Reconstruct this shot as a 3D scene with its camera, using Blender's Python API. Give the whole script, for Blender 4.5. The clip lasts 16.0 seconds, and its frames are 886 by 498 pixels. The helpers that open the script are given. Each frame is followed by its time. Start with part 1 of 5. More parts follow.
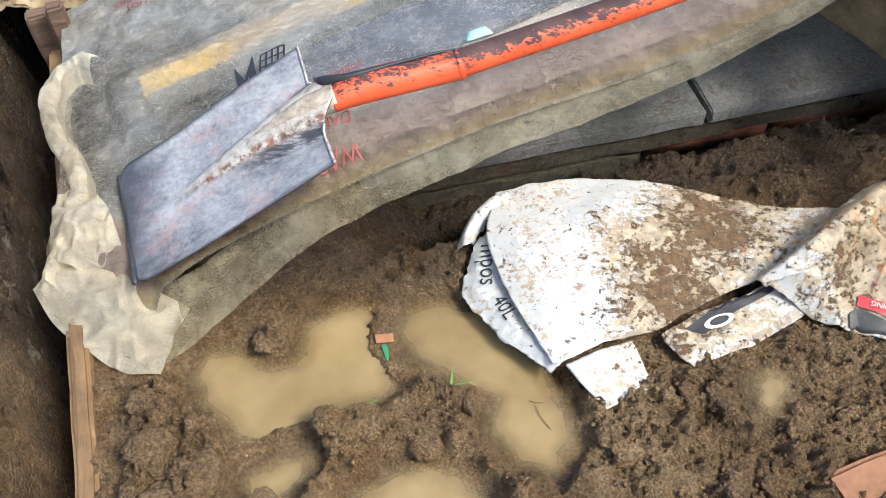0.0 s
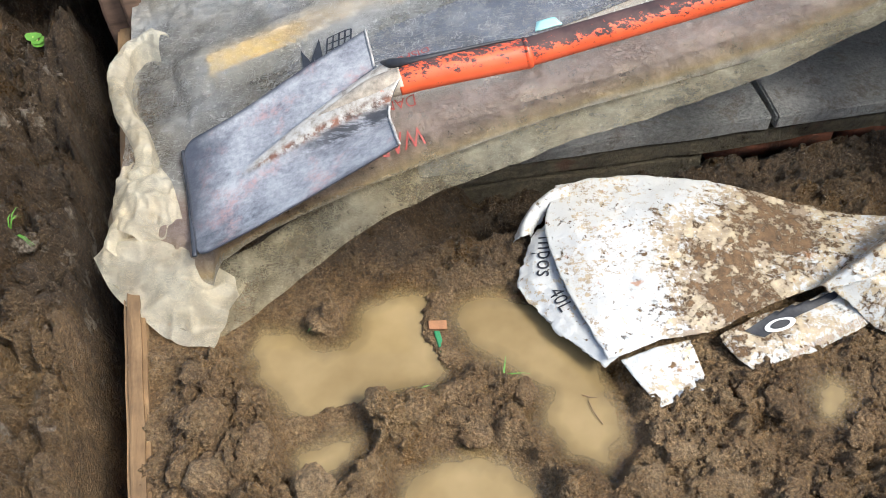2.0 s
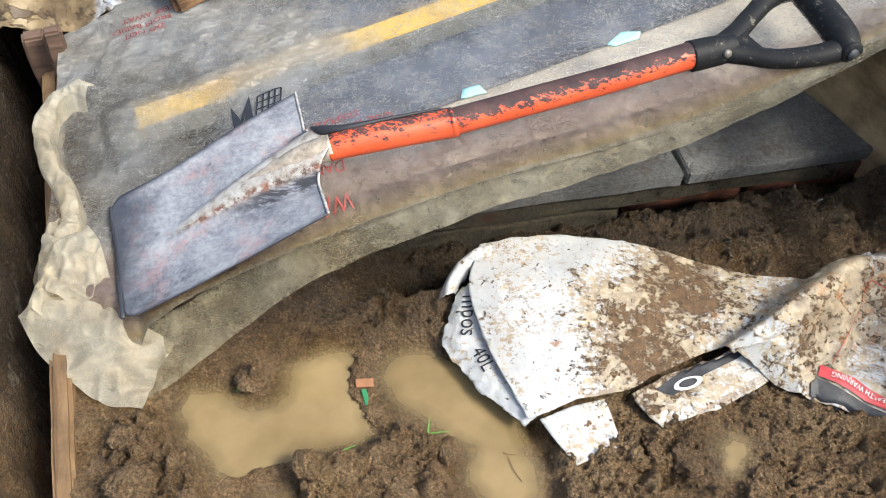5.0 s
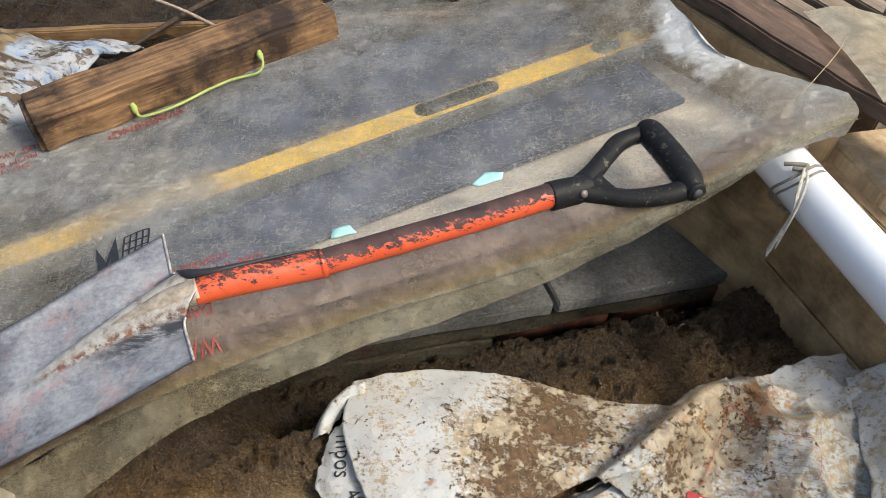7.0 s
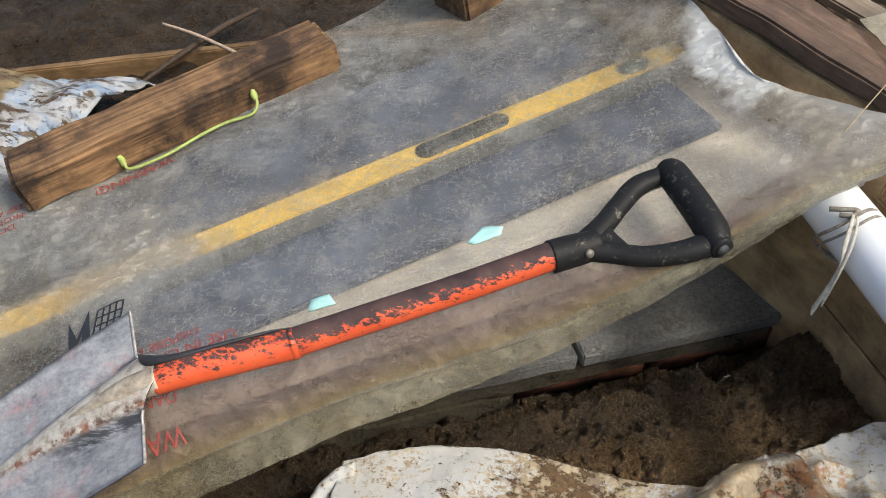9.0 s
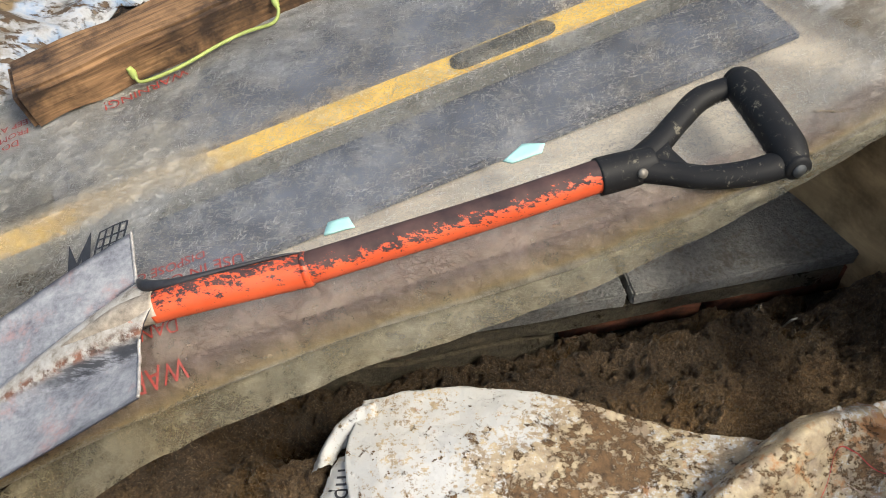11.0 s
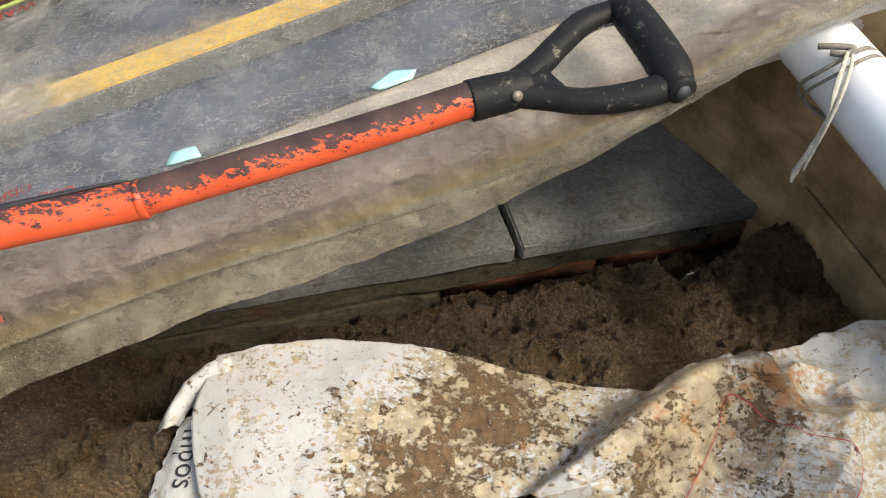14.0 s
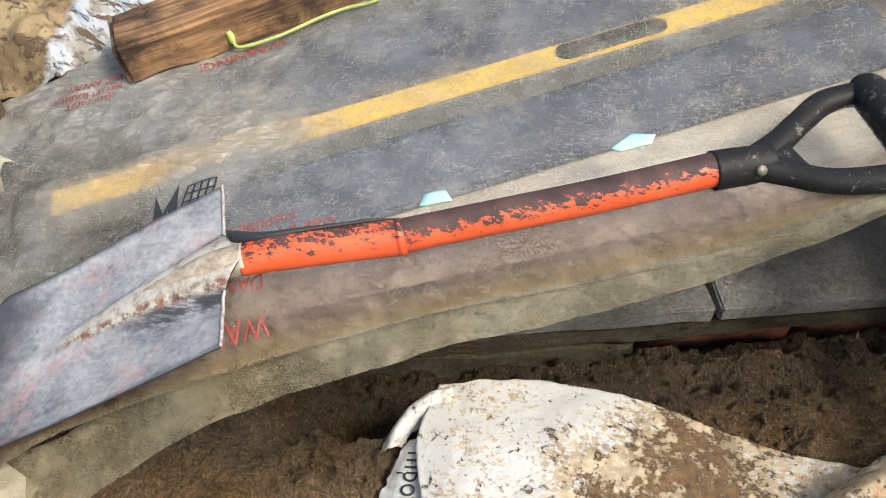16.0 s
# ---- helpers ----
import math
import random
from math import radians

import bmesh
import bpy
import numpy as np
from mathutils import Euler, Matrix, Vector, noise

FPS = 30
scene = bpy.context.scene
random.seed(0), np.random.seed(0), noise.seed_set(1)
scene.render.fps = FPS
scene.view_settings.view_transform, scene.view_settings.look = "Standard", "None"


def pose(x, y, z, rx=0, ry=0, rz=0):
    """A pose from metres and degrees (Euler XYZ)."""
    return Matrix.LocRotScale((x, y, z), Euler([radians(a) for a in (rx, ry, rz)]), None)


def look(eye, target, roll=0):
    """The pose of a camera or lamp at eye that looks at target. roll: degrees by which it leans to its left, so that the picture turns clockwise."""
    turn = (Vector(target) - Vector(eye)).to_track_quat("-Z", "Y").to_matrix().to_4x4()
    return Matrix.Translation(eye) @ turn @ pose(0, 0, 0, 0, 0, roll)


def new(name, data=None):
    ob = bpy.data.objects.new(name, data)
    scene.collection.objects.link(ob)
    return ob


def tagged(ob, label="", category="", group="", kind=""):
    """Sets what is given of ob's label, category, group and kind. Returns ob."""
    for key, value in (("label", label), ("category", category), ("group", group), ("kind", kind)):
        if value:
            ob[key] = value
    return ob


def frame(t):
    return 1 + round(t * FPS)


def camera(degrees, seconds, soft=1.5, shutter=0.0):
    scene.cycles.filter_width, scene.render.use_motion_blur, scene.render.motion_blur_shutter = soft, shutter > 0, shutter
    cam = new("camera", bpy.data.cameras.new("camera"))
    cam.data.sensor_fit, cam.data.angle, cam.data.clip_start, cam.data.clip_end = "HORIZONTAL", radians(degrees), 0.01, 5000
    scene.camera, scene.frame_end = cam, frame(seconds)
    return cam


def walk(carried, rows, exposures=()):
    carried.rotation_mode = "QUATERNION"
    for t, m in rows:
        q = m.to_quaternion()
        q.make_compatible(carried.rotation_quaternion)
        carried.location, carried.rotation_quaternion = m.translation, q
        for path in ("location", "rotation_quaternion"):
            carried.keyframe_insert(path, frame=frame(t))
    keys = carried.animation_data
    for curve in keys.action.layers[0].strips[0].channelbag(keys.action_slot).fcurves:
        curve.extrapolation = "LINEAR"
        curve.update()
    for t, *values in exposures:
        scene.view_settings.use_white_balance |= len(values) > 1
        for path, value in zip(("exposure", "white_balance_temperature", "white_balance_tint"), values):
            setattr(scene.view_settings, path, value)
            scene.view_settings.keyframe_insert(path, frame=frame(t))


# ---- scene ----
cam = camera(53.2, 16.0, 0.8)
METRES, EYE, TILT, LEAN, TURN = 1.15, 0.96, -52.0, 0.0, 0.0
ROWS = [
    (0.0, 0.0, 0.0, 0.0, -0.0, 0.0, -0.0),
    (0.5, 0.0031, -0.0065, 0.0072, 2.17, 1.54, -0.09),
    (1.0, -0.0017, -0.0054, -0.0098, 1.98, 1.25, -2.02),
    (1.5, -0.0183, 0.0015, -0.0286, 1.73, 0.58, -3.78),
    (2.0, -0.0225, 0.0046, -0.0258, 2.36, 0.63, -2.89),
    (2.5, -0.0334, 0.0031, -0.0204, 2.94, 0.32, -2.88),
    (3.0, -0.024, 0.0106, -0.0267, 1.33, 0.18, -2.69),
    (5.5, -0.0264, -0.0439, 0.0605, -3.19, 1.31, -3.06),
    (6.0, -0.0251, -0.063, 0.0558, -6.34, 7.26, -1.39),
    (6.5, -0.0265, -0.0484, 0.0517, -11.45, 7.24, -2.86),
    (7.0, -0.0018, -0.0427, 0.0756, -9.1, 8.21, -1.43),
    (7.5, 0.0704, -0.009, 0.1228, -6.56, 9.09, 0.87),
    (8.0, 0.1391, 0.0014, 0.1578, -4.53, 8.25, 3.48),
    (8.5, 0.1282, 0.016, 0.1809, -3.44, 7.26, 1.01),
    (11.0, 0.1521, 0.1451, 0.1821, 0.75, 2.68, -1.73),
    (11.5, 0.1934, 0.1479, 0.1763, -3.65, 2.04, -3.12),
    (12.0, 0.2121, 0.1886, 0.1567, -3.43, 2.43, -1.88),
    (12.5, 0.2606, 0.2348, 0.1062, -4.77, 1.61, 2.02),
    (13.0, 0.2705, 0.2384, 0.1011, -4.79, 0.8, 2.88),
    (13.5, 0.2733, 0.2388, 0.1103, -3.98, 1.9, 1.46),
    (14.0, 0.2201, 0.2254, 0.1211, -3.36, 3.47, -1.55),
    (14.5, 0.1691, 0.2114, 0.1224, -2.31, 4.42, -4.79),
    (15.0, 0.1362, 0.2026, 0.1261, -1.41, 4.78, -7.46),
    (15.5, 0.1184, 0.1811, 0.1358, 0.6, 5.42, -8.49),
    (16.0, 0.1003, 0.1779, 0.1271, 2.74, 4.81, -7.48),
]
walk(cam, [(t, pose(0, 0, EYE, TILT, LEAN, TURN) @ pose(METRES * x, METRES * y, METRES * z, 90 + pitch, roll, yaw)) for t, x, y, z, yaw, pitch, roll in ROWS],
     exposures=[(0.0, 0.95, 6200, 5), (3.2, 0.92, 6250, 5), (5.5, 0.84, 6450, 5), (6.5, 0.52, 6700, 5), (8.0, 0.36, 6750, 5), (8.7, 0.36, 6750, 5), (11.0, 0.60, 6900, 5), (13.0, 0.54, 7100, 5), (14.5, 0.66, 6950, 5), (16.0, 0.76, 6850, 5)])

# ---- light: hazy daylight from behind the board ----
SUN_ELEVATION, SUN_AZIMUTH = 56.0, 116.0   # azimuth from +y towards +x
world = bpy.data.worlds.new("sky")
scene.world = world
world.use_nodes = True
sky = world.node_tree.nodes.new("ShaderNodeTexSky")
sky.sky_type = "NISHITA"
sky.sun_disc = False
sky.sun_elevation = radians(SUN_ELEVATION)
sky.sun_rotation = radians(SUN_AZIMUTH)
sky.air_density, sky.dust_density, sky.ozone_density = 1.0, 4.0, 1.0
back = world.node_tree.nodes["Background"]
back.inputs["Strength"].default_value = 0.15
world.node_tree.links.new(sky.outputs[0], back.inputs["Color"])
sun = new("sun", bpy.data.lights.new("sun", "SUN"))
sun.data.energy, sun.data.angle, sun.data.color = 2.2, radians(16), (1.0, 0.95, 0.87)
e, a = radians(SUN_ELEVATION), radians(SUN_AZIMUTH)
sun.matrix_world = look((3 * math.sin(a) * math.cos(e), 3 * math.cos(a) * math.cos(e), 3 * math.sin(e)), (0, 0, 0))


# ---- materials ----
class Mat:
    """A node material under construction."""

    def __init__(self, name):
        self.m = bpy.data.materials.new(name)
        self.m.use_nodes = True
        self.nt = self.m.node_tree
        self.b = self.nt.nodes["Principled BSDF"]
        self.out = self.nt.nodes["Material Output"]
        self.pos = self.node("ShaderNodeNewGeometry").outputs["Position"]

    def node(self, kind, **kw):
        n = self.nt.nodes.new(kind)
        for k, v in kw.items():
            n.inputs[k.replace("_", " ")].default_value = v
        return n

    def link(self, s, d):
        self.nt.links.new(s, d)

    def moved(self, scale=(1, 1, 1), turn=(0, 0, 0), coords=None):
        n = self.node("ShaderNodeMapping")
        n.inputs["Scale"].default_value = scale
        n.inputs["Rotation"].default_value = [radians(v) for v in turn]
        self.link(coords or self.pos, n.inputs["Vector"])
        return n.outputs[0]

    def noise(self, scale, detail=6, rough=0.6, vec=None, distort=0.0):
        n = self.node("ShaderNodeTexNoise", Scale=scale, Detail=detail, Roughness=rough, Distortion=distort)
        self.link(vec or self.pos, n.inputs["Vector"])
        return n.outputs["Fac"]

    def voronoi(self, scale, vec=None, feature="F1"):
        n = self.node("ShaderNodeTexVoronoi", Scale=scale)
        n.feature = feature
        self.link(vec or self.pos, n.inputs["Vector"])
        return n.outputs["Distance"]

    def ramp(self, fac, stops, mode="LINEAR"):
        n = self.node("ShaderNodeValToRGB")
        n.color_ramp.interpolation = mode
        els = n.color_ramp.elements
        while len(els) < len(stops):
            els.new(0.5)
        for el, (p, c) in zip(els, stops):
            el.position = p
            el.color = (*c, 1) if isinstance(c, tuple) else (c, c, c, 1)
        self.link(fac, n.inputs[0])
        return n.outputs[0]

    def mix(self, fac, c1, c2, mode="MIX"):
        n = self.nt.nodes.new("ShaderNodeMix")
        n.data_type, n.blend_type = "RGBA", mode
        for k, v in ((0, fac), (6, c1), (7, c2)):
            if hasattr(v, "links"):
                self.link(v, n.inputs[k])
            elif isinstance(v, tuple):
                n.inputs[k].default_value = (*v, 1)
            else:
                n.inputs[k].default_value = v
        return n.outputs[2]

    def math(self, op, x, y=0.0):
        n = self.nt.nodes.new("ShaderNodeMath")
        n.operation = op
        for k, v in ((0, x), (1, y)):
            if hasattr(v, "links"):
                self.link(v, n.inputs[k])
            else:
                n.inputs[k].default_value = v
        return n.outputs[0]

    def bump(self, height, distance, strength=1.0):
        n = self.node("ShaderNodeBump", Strength=strength, Distance=distance)
        self.link(height, n.inputs["Height"])
        self.link(n.outputs[0], self.b.inputs["Normal"])
        return n.outputs[0]

    def set(self, **kw):
        for k, v in kw.items():
            s = self.b.inputs[k.replace("_", " ")]
            if hasattr(v, "links"):
                self.link(v, s)
            elif isinstance(v, tuple):
                s.default_value = (*v, 1)
            else:
                s.default_value = v
        return self.m


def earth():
    """Tan clay in the pit, mixed to a darker brown beyond it, by the slabs and on the bank; granular, wet in places."""
    k = Mat("wet_clay_soil")
    big, mid = k.noise(7, 6, 0.62), k.noise(38, 7, 0.7)
    fine = k.noise(150, 8, 0.75)
    tone = k.math("ADD", k.math("MULTIPLY", big, 0.4), k.math("ADD", k.math("MULTIPLY", mid, 0.3), k.math("MULTIPLY", fine, 0.3)))
    clay = k.ramp(tone, [(0.38, (0.072, 0.041, 0.016)), (0.48, (0.265, 0.158, 0.071)), (0.60, (0.45, 0.305, 0.162))])
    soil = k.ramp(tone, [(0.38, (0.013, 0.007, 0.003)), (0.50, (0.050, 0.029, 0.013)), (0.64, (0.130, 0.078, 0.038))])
    sep = k.node("ShaderNodeSeparateXYZ")
    k.link(k.pos, sep.inputs[0])
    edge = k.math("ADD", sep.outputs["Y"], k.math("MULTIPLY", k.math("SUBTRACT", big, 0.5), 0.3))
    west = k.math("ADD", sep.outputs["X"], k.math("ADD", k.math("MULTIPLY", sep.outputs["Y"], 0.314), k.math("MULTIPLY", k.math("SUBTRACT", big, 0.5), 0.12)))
    # share of the darker brown: rises from y 1.40 to 1.52
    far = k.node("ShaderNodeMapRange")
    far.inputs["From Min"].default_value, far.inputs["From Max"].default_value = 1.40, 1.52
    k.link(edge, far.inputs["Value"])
    bank = k.node("ShaderNodeMapRange")
    bank.inputs["From Min"].default_value, bank.inputs["From Max"].default_value = -0.335, -0.365
    k.link(west, bank.inputs["Value"])
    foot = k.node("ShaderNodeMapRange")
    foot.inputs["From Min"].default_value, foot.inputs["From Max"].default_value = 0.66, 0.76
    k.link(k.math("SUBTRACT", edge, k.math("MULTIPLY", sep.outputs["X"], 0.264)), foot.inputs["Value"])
    local = k.node("ShaderNodeVectorMath")
    local.operation = "DISTANCE"
    k.link(k.pos, local.inputs[0])
    local.inputs[1].default_value = (0.0, 1.2, 0.0)
    near_pit = k.ramp(k.math("DIVIDE", local.outputs["Value"], 4.0), [(0.35, 1.0), (0.7, 0.0)])
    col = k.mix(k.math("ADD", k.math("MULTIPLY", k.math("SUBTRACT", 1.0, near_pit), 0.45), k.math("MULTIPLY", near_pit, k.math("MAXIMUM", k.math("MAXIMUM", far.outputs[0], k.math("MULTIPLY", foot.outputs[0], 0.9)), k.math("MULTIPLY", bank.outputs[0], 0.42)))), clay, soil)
    col = k.mix(0.7, col, k.ramp(k.noise(210, 5, 0.75), [(0.34, 0.30), (0.50, 1.0), (0.66, 1.8)]), "MULTIPLY")
    grains = k.math("ADD", k.voronoi(230), k.math("MULTIPLY", k.voronoi(520), 0.5))
    grit = k.ramp(k.noise(330, 3, 0.6), [(0.58, 0.0), (0.64, 1.0)])
    col = k.mix(k.math("MULTIPLY", grit, 0.35), col, (0.46, 0.35, 0.22))
    pale = k.math("MULTIPLY", bank.outputs[0], k.ramp(k.noise(21, 6, 0.7), [(0.57, 0.0), (0.66, 0.7)]))
    col = k.mix(pale, col, (0.40, 0.34, 0.27))
    mid = k.math("SUBTRACT", mid, k.math("MULTIPLY", grains, 0.55))
    k.bump(k.math("ADD", k.math("MULTIPLY", mid, 0.8), k.math("ADD", fine, k.math("MULTIPLY", k.noise(380, 5, 0.7), 0.4))), 0.024, 1.0)
    return k.set(Base_Color=col, Roughness=k.ramp(k.noise(11, 5, 0.65), [(0.36, 0.24), (0.60, 0.85)]), Specular_IOR_Level=0.5)


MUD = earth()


def water():
    """Turbid water: clearer where it is shallow (U is the depth)."""
    k = Mat("muddy_water")
    n = k.noise(9, 4, 0.5)
    sep = k.node("ShaderNodeSeparateXYZ")
    k.link(k.node("ShaderNodeTexCoord").outputs["UV"], sep.inputs[0])
    k.set(Base_Color=k.ramp(n, [(0.35, (0.20, 0.140, 0.062)), (0.65, (0.29, 0.212, 0.105))]), Roughness=0.03, IOR=1.33, Specular_IOR_Level=0.6)
    k.bump(k.noise(25, 2, 0.4), 0.0006, 0.3)
    clear = k.node("ShaderNodeBsdfTransparent")
    gloss = k.node("ShaderNodeBsdfGlossy", Roughness=0.03)
    thin = k.node("ShaderNodeMixShader")
    fr = k.node("ShaderNodeFresnel", IOR=1.33)
    k.link(fr.outputs[0], thin.inputs[0])
    k.link(clear.outputs[0], thin.inputs[1])
    k.link(gloss.outputs[0], thin.inputs[2])
    mx = k.node("ShaderNodeMixShader")
    k.link(k.ramp(sep.outputs["X"], [(0.0, 0.0), (0.10, 0.28), (0.26, 0.75), (0.5, 1.0)]), mx.inputs[0])
    k.link(thin.outputs[0], mx.inputs[1])
    k.link(k.b.outputs[0], mx.inputs[2])
    k.link(mx.outputs[0], k.out.inputs["Surface"])
    return k.m


WATER = water()


def timber(name, dark, light, scale=(60, 60, 4), turn=(0, 0, 0), rough=0.75, stain=0.5):
    """Wood with the grain along the z axis before turning."""
    k = Mat(name)
    tc = k.node("ShaderNodeTexCoord").outputs["Object"]
    v = k.moved(scale, turn, tc)
    grain = k.noise(1.0, 8, 0.65, v, 0.6)
    col = k.ramp(grain, [(0.32, dark), (0.5, tuple((p + q) / 2 for p, q in zip(dark, light))), (0.68, light)])
    blot = k.ramp(k.noise(9, 5, 0.7, tc), [(0.42, 0.0), (0.62, 1.0)])
    col = k.mix(k.math("MULTIPLY", blot, stain), col, tuple(c * 0.45 for c in dark))
    k.bump(grain, 0.004, 0.8)
    return k.set(Base_Color=col, Roughness=rough)


LOG_WOOD = timber("weathered_brown_timber", (0.045, 0.020, 0.008), (0.42, 0.235, 0.108), (5, 110, 110), stain=0.95)
PLY = timber("dirty_shuttering_board", (0.31, 0.20, 0.10), (0.58, 0.41, 0.225), (9, 22, 22), stain=0.8)
PLANK = timber("pale_edging_plank", (0.13, 0.072, 0.030), (0.30, 0.185, 0.088), (6, 50, 50), stain=0.75)
BEAM_WOOD = timber("dark_old_beam", (0.06, 0.036, 0.024), (0.22, 0.135, 0.092), (4, 45, 45), stain=0.6)
PALE_BOARD = timber("pale_mud_filmed_board", (0.52, 0.46, 0.41), (0.76, 0.70, 0.63), (3, 20, 20), stain=0.25)
TAN_PLY = timber("tan_plywood", (0.32, 0.22, 0.12), (0.62, 0.47, 0.30), (40, 40, 5), stain=0.4)
PALLET_WOOD = timber("sun_bleached_wood", (0.16, 0.115, 0.08), (0.36, 0.28, 0.20), (4, 60, 60), stain=0.5)


def panel():
    k = Mat("slate_blue_panel")
    n = k.noise(14, 7, 0.7)
    return k.set(Base_Color=k.ramp(n, [(0.35, (0.045, 0.058, 0.10)), (0.65, (0.16, 0.185, 0.265))]), Roughness=0.6)


PANEL = panel()


def polythene(name, layers, tone=(1, 1, 1), scratched=1.0, creased=1.0):
    """Cloudy see-through sheet: film of dried mud, scuffs and creases."""
    k = Mat(name)
    cloud = k.noise(19, 9, 0.72, distort=0.2)
    scuff_v = k.moved((60, 190, 60), (0, 0, 35), k.pos)
    hair = k.math("ABSOLUTE", k.math("SUBTRACT", k.noise(1.0, 4, 0.6, scuff_v, 1.2), 0.5))
    hair2 = k.math("ABSOLUTE", k.math("SUBTRACT", k.noise(90, 3, 0.6, distort=0.8), 0.5))
    lines = k.math("MAXIMUM", k.ramp(hair, [(0.0, 1.0), (0.022, 0.0)]), k.ramp(hair2, [(0.0, 1.0), (0.02, 0.0)]))
    scuff = k.math("MULTIPLY", lines, k.ramp(k.noise(26, 5, 0.65), [(0.42, 0.0), (0.62, 1.0)]))
    crinkle = k.ramp(k.voronoi(55, k.moved((1, 1.6, 1), (0, 0, 20)), "DISTANCE_TO_EDGE"), [(0.0, 1.0), (0.06, 0.0)])
    film = k.ramp(k.noise(5.5, 5, 0.6), [(0.42, tuple(c * t for c, t in zip((0.70, 0.69, 0.66), tone))), (0.68, tuple(c * t for c, t in zip((0.64, 0.58, 0.47), tone)))])
    rust = k.ramp(k.noise(24, 3, 0.5), [(0.74, 0.0), (0.80, 1.0)])
    film = k.mix(k.math("MULTIPLY", rust, 0.5), film, (0.55, 0.26, 0.05))
    sep = k.node("ShaderNodeSeparateXYZ")
    k.link(k.node("ShaderNodeTexCoord").outputs["UV"], sep.inputs[0])
    # dried mud on the hanging front: pinkish film above the crease, an ochre line on it, a clearer hem below
    front = k.ramp(sep.outputs["Y"], [(0.0, 0.25), (0.17, 0.35), (0.21, 0.8), (0.24, 0.8), (0.37, 0.75), (0.43, 0.0)])
    front = k.math("MULTIPLY", front, k.ramp(sep.outputs["X"], [(0.78, 1.0), (0.90, 0.25)]))
    hem = k.math("MULTIPLY", front, k.ramp(k.noise(26, 9, 0.75), [(0.34, 0.35), (0.56, 1.0)]))
    tint = k.ramp(sep.outputs["Y"], [(0.0, (0.40, 0.34, 0.20)), (0.15, (0.42, 0.33, 0.18)), (0.2, (0.46, 0.33, 0.15)), (0.23, (0.39, 0.275, 0.165)), (0.30, (0.38, 0.28, 0.24))])
    film = k.mix(k.ramp(front, [(0.0, 0.0), (0.75, 0.92)]), film, tint)
    facets = k.voronoi(48, k.moved((1, 1.5, 1), (0, 0, 25)))
    strokes = k.math("MAXIMUM", k.ramp(k.noise(300, 4, 0.65, k.moved((0.26, 1, 1), (0, 0, 34)), 0.9), [(0.57, 0.0), (0.63, 1.0)]), k.ramp(k.noise(270, 4, 0.65, k.moved((1, 0.30, 1), (0, 0, -18)), 0.9), [(0.58, 0.0), (0.64, 1.0)]))
    strokes = k.math("MAXIMUM", strokes, k.ramp(k.noise(150, 7, 0.75), [(0.56, 0.0), (0.61, 0.8)]))
    flecks = k.math("MULTIPLY", k.math("MULTIPLY", strokes, k.ramp(front, [(0.0, scratched), (0.5, 0.22 * scratched)])), k.ramp(k.noise(13, 6, 0.7), [(0.38, 0.25), (0.60, 1.0)]))
    film = k.mix(k.math("MULTIPLY", flecks, 0.6), film, tuple(min(1.0, 0.84 * t) for t in tone))
    k.bump(k.math("ADD", k.math("ADD", cloud, k.math("MULTIPLY", facets, 1.1)), k.math("ADD", k.math("MULTIPLY", scuff, 0.5), k.math("MULTIPLY", flecks, 0.4))), 0.007 * creased, 0.85)
    k.set(Base_Color=film, Roughness=k.ramp(cloud, [(0.3, 0.22), (0.7, 0.5)]), Specular_IOR_Level=0.5)
    clear = k.node("ShaderNodeBsdfTransparent")
    clear.inputs["Color"].default_value = (0.93, 0.92, 0.88, 1)
    trans = k.node("ShaderNodeBsdfTranslucent")
    k.link(film, trans.inputs["Color"])
    body = k.node("ShaderNodeMixShader", Fac=0.5)
    k.link(k.b.outputs[0], body.inputs[1])
    k.link(trans.outputs[0], body.inputs[2])
    amount = k.math("ADD", k.ramp(cloud, [(0.36, 0.08), (0.5, 0.20), (0.66, 0.48)]), k.math("MAXIMUM", k.math("MULTIPLY", scuff, 0.45), k.math("MULTIPLY", flecks, 0.55)))
    amount = k.math("ADD", amount, k.math("MULTIPLY", hem, 0.6))
    # several layers lie folded together at the low end
    amount = k.math("ADD", amount, k.ramp(sep.outputs["X"], [(0.06, 0.10), (0.14, 0.30), (0.36, 0.0)]))
    amount = k.math("ADD", amount, k.math("MULTIPLY", k.ramp(sep.outputs["Y"], [(0.80, 0.0), (0.93, 1.0)]), k.ramp(cloud, [(0.35, 0.25), (0.6, 0.55)])))
    # sun patch painted white on the gathered high corner, and a doubled fold over the low end of the level
    sun_patch = k.node("ShaderNodeVectorMath")
    sun_patch.operation = "DISTANCE"
    k.link(k.moved((1, 0.42, 0)), sun_patch.inputs[0])
    sun_patch.inputs[1].default_value = (.605, 1.29 * 0.42, 0)
    white = k.ramp(k.math("ADD", sun_patch.outputs["Value"], k.math("MULTIPLY", k.math("SUBTRACT", k.noise(22, 5, 0.6), 0.5), 0.07)), [(0.045, 1.0), (0.070, 0.0)])
    film = k.mix(white, film, (0.86, 0.86, 0.84))
    k.link(film, trans.inputs["Color"])
    k.link(film, k.b.inputs["Base Color"])
    amount = k.math("ADD", amount, white)
    k.link(k.math("SUBTRACT", 0.5, k.math("MULTIPLY", white, 0.42)), body.inputs[0])
    amount = k.math("ADD", amount, k.ramp(sep.outputs["X"], [(0.78, 0.0), (0.90, 0.50)]))
    d = k.node("ShaderNodeVectorMath")
    d.operation = "DISTANCE"
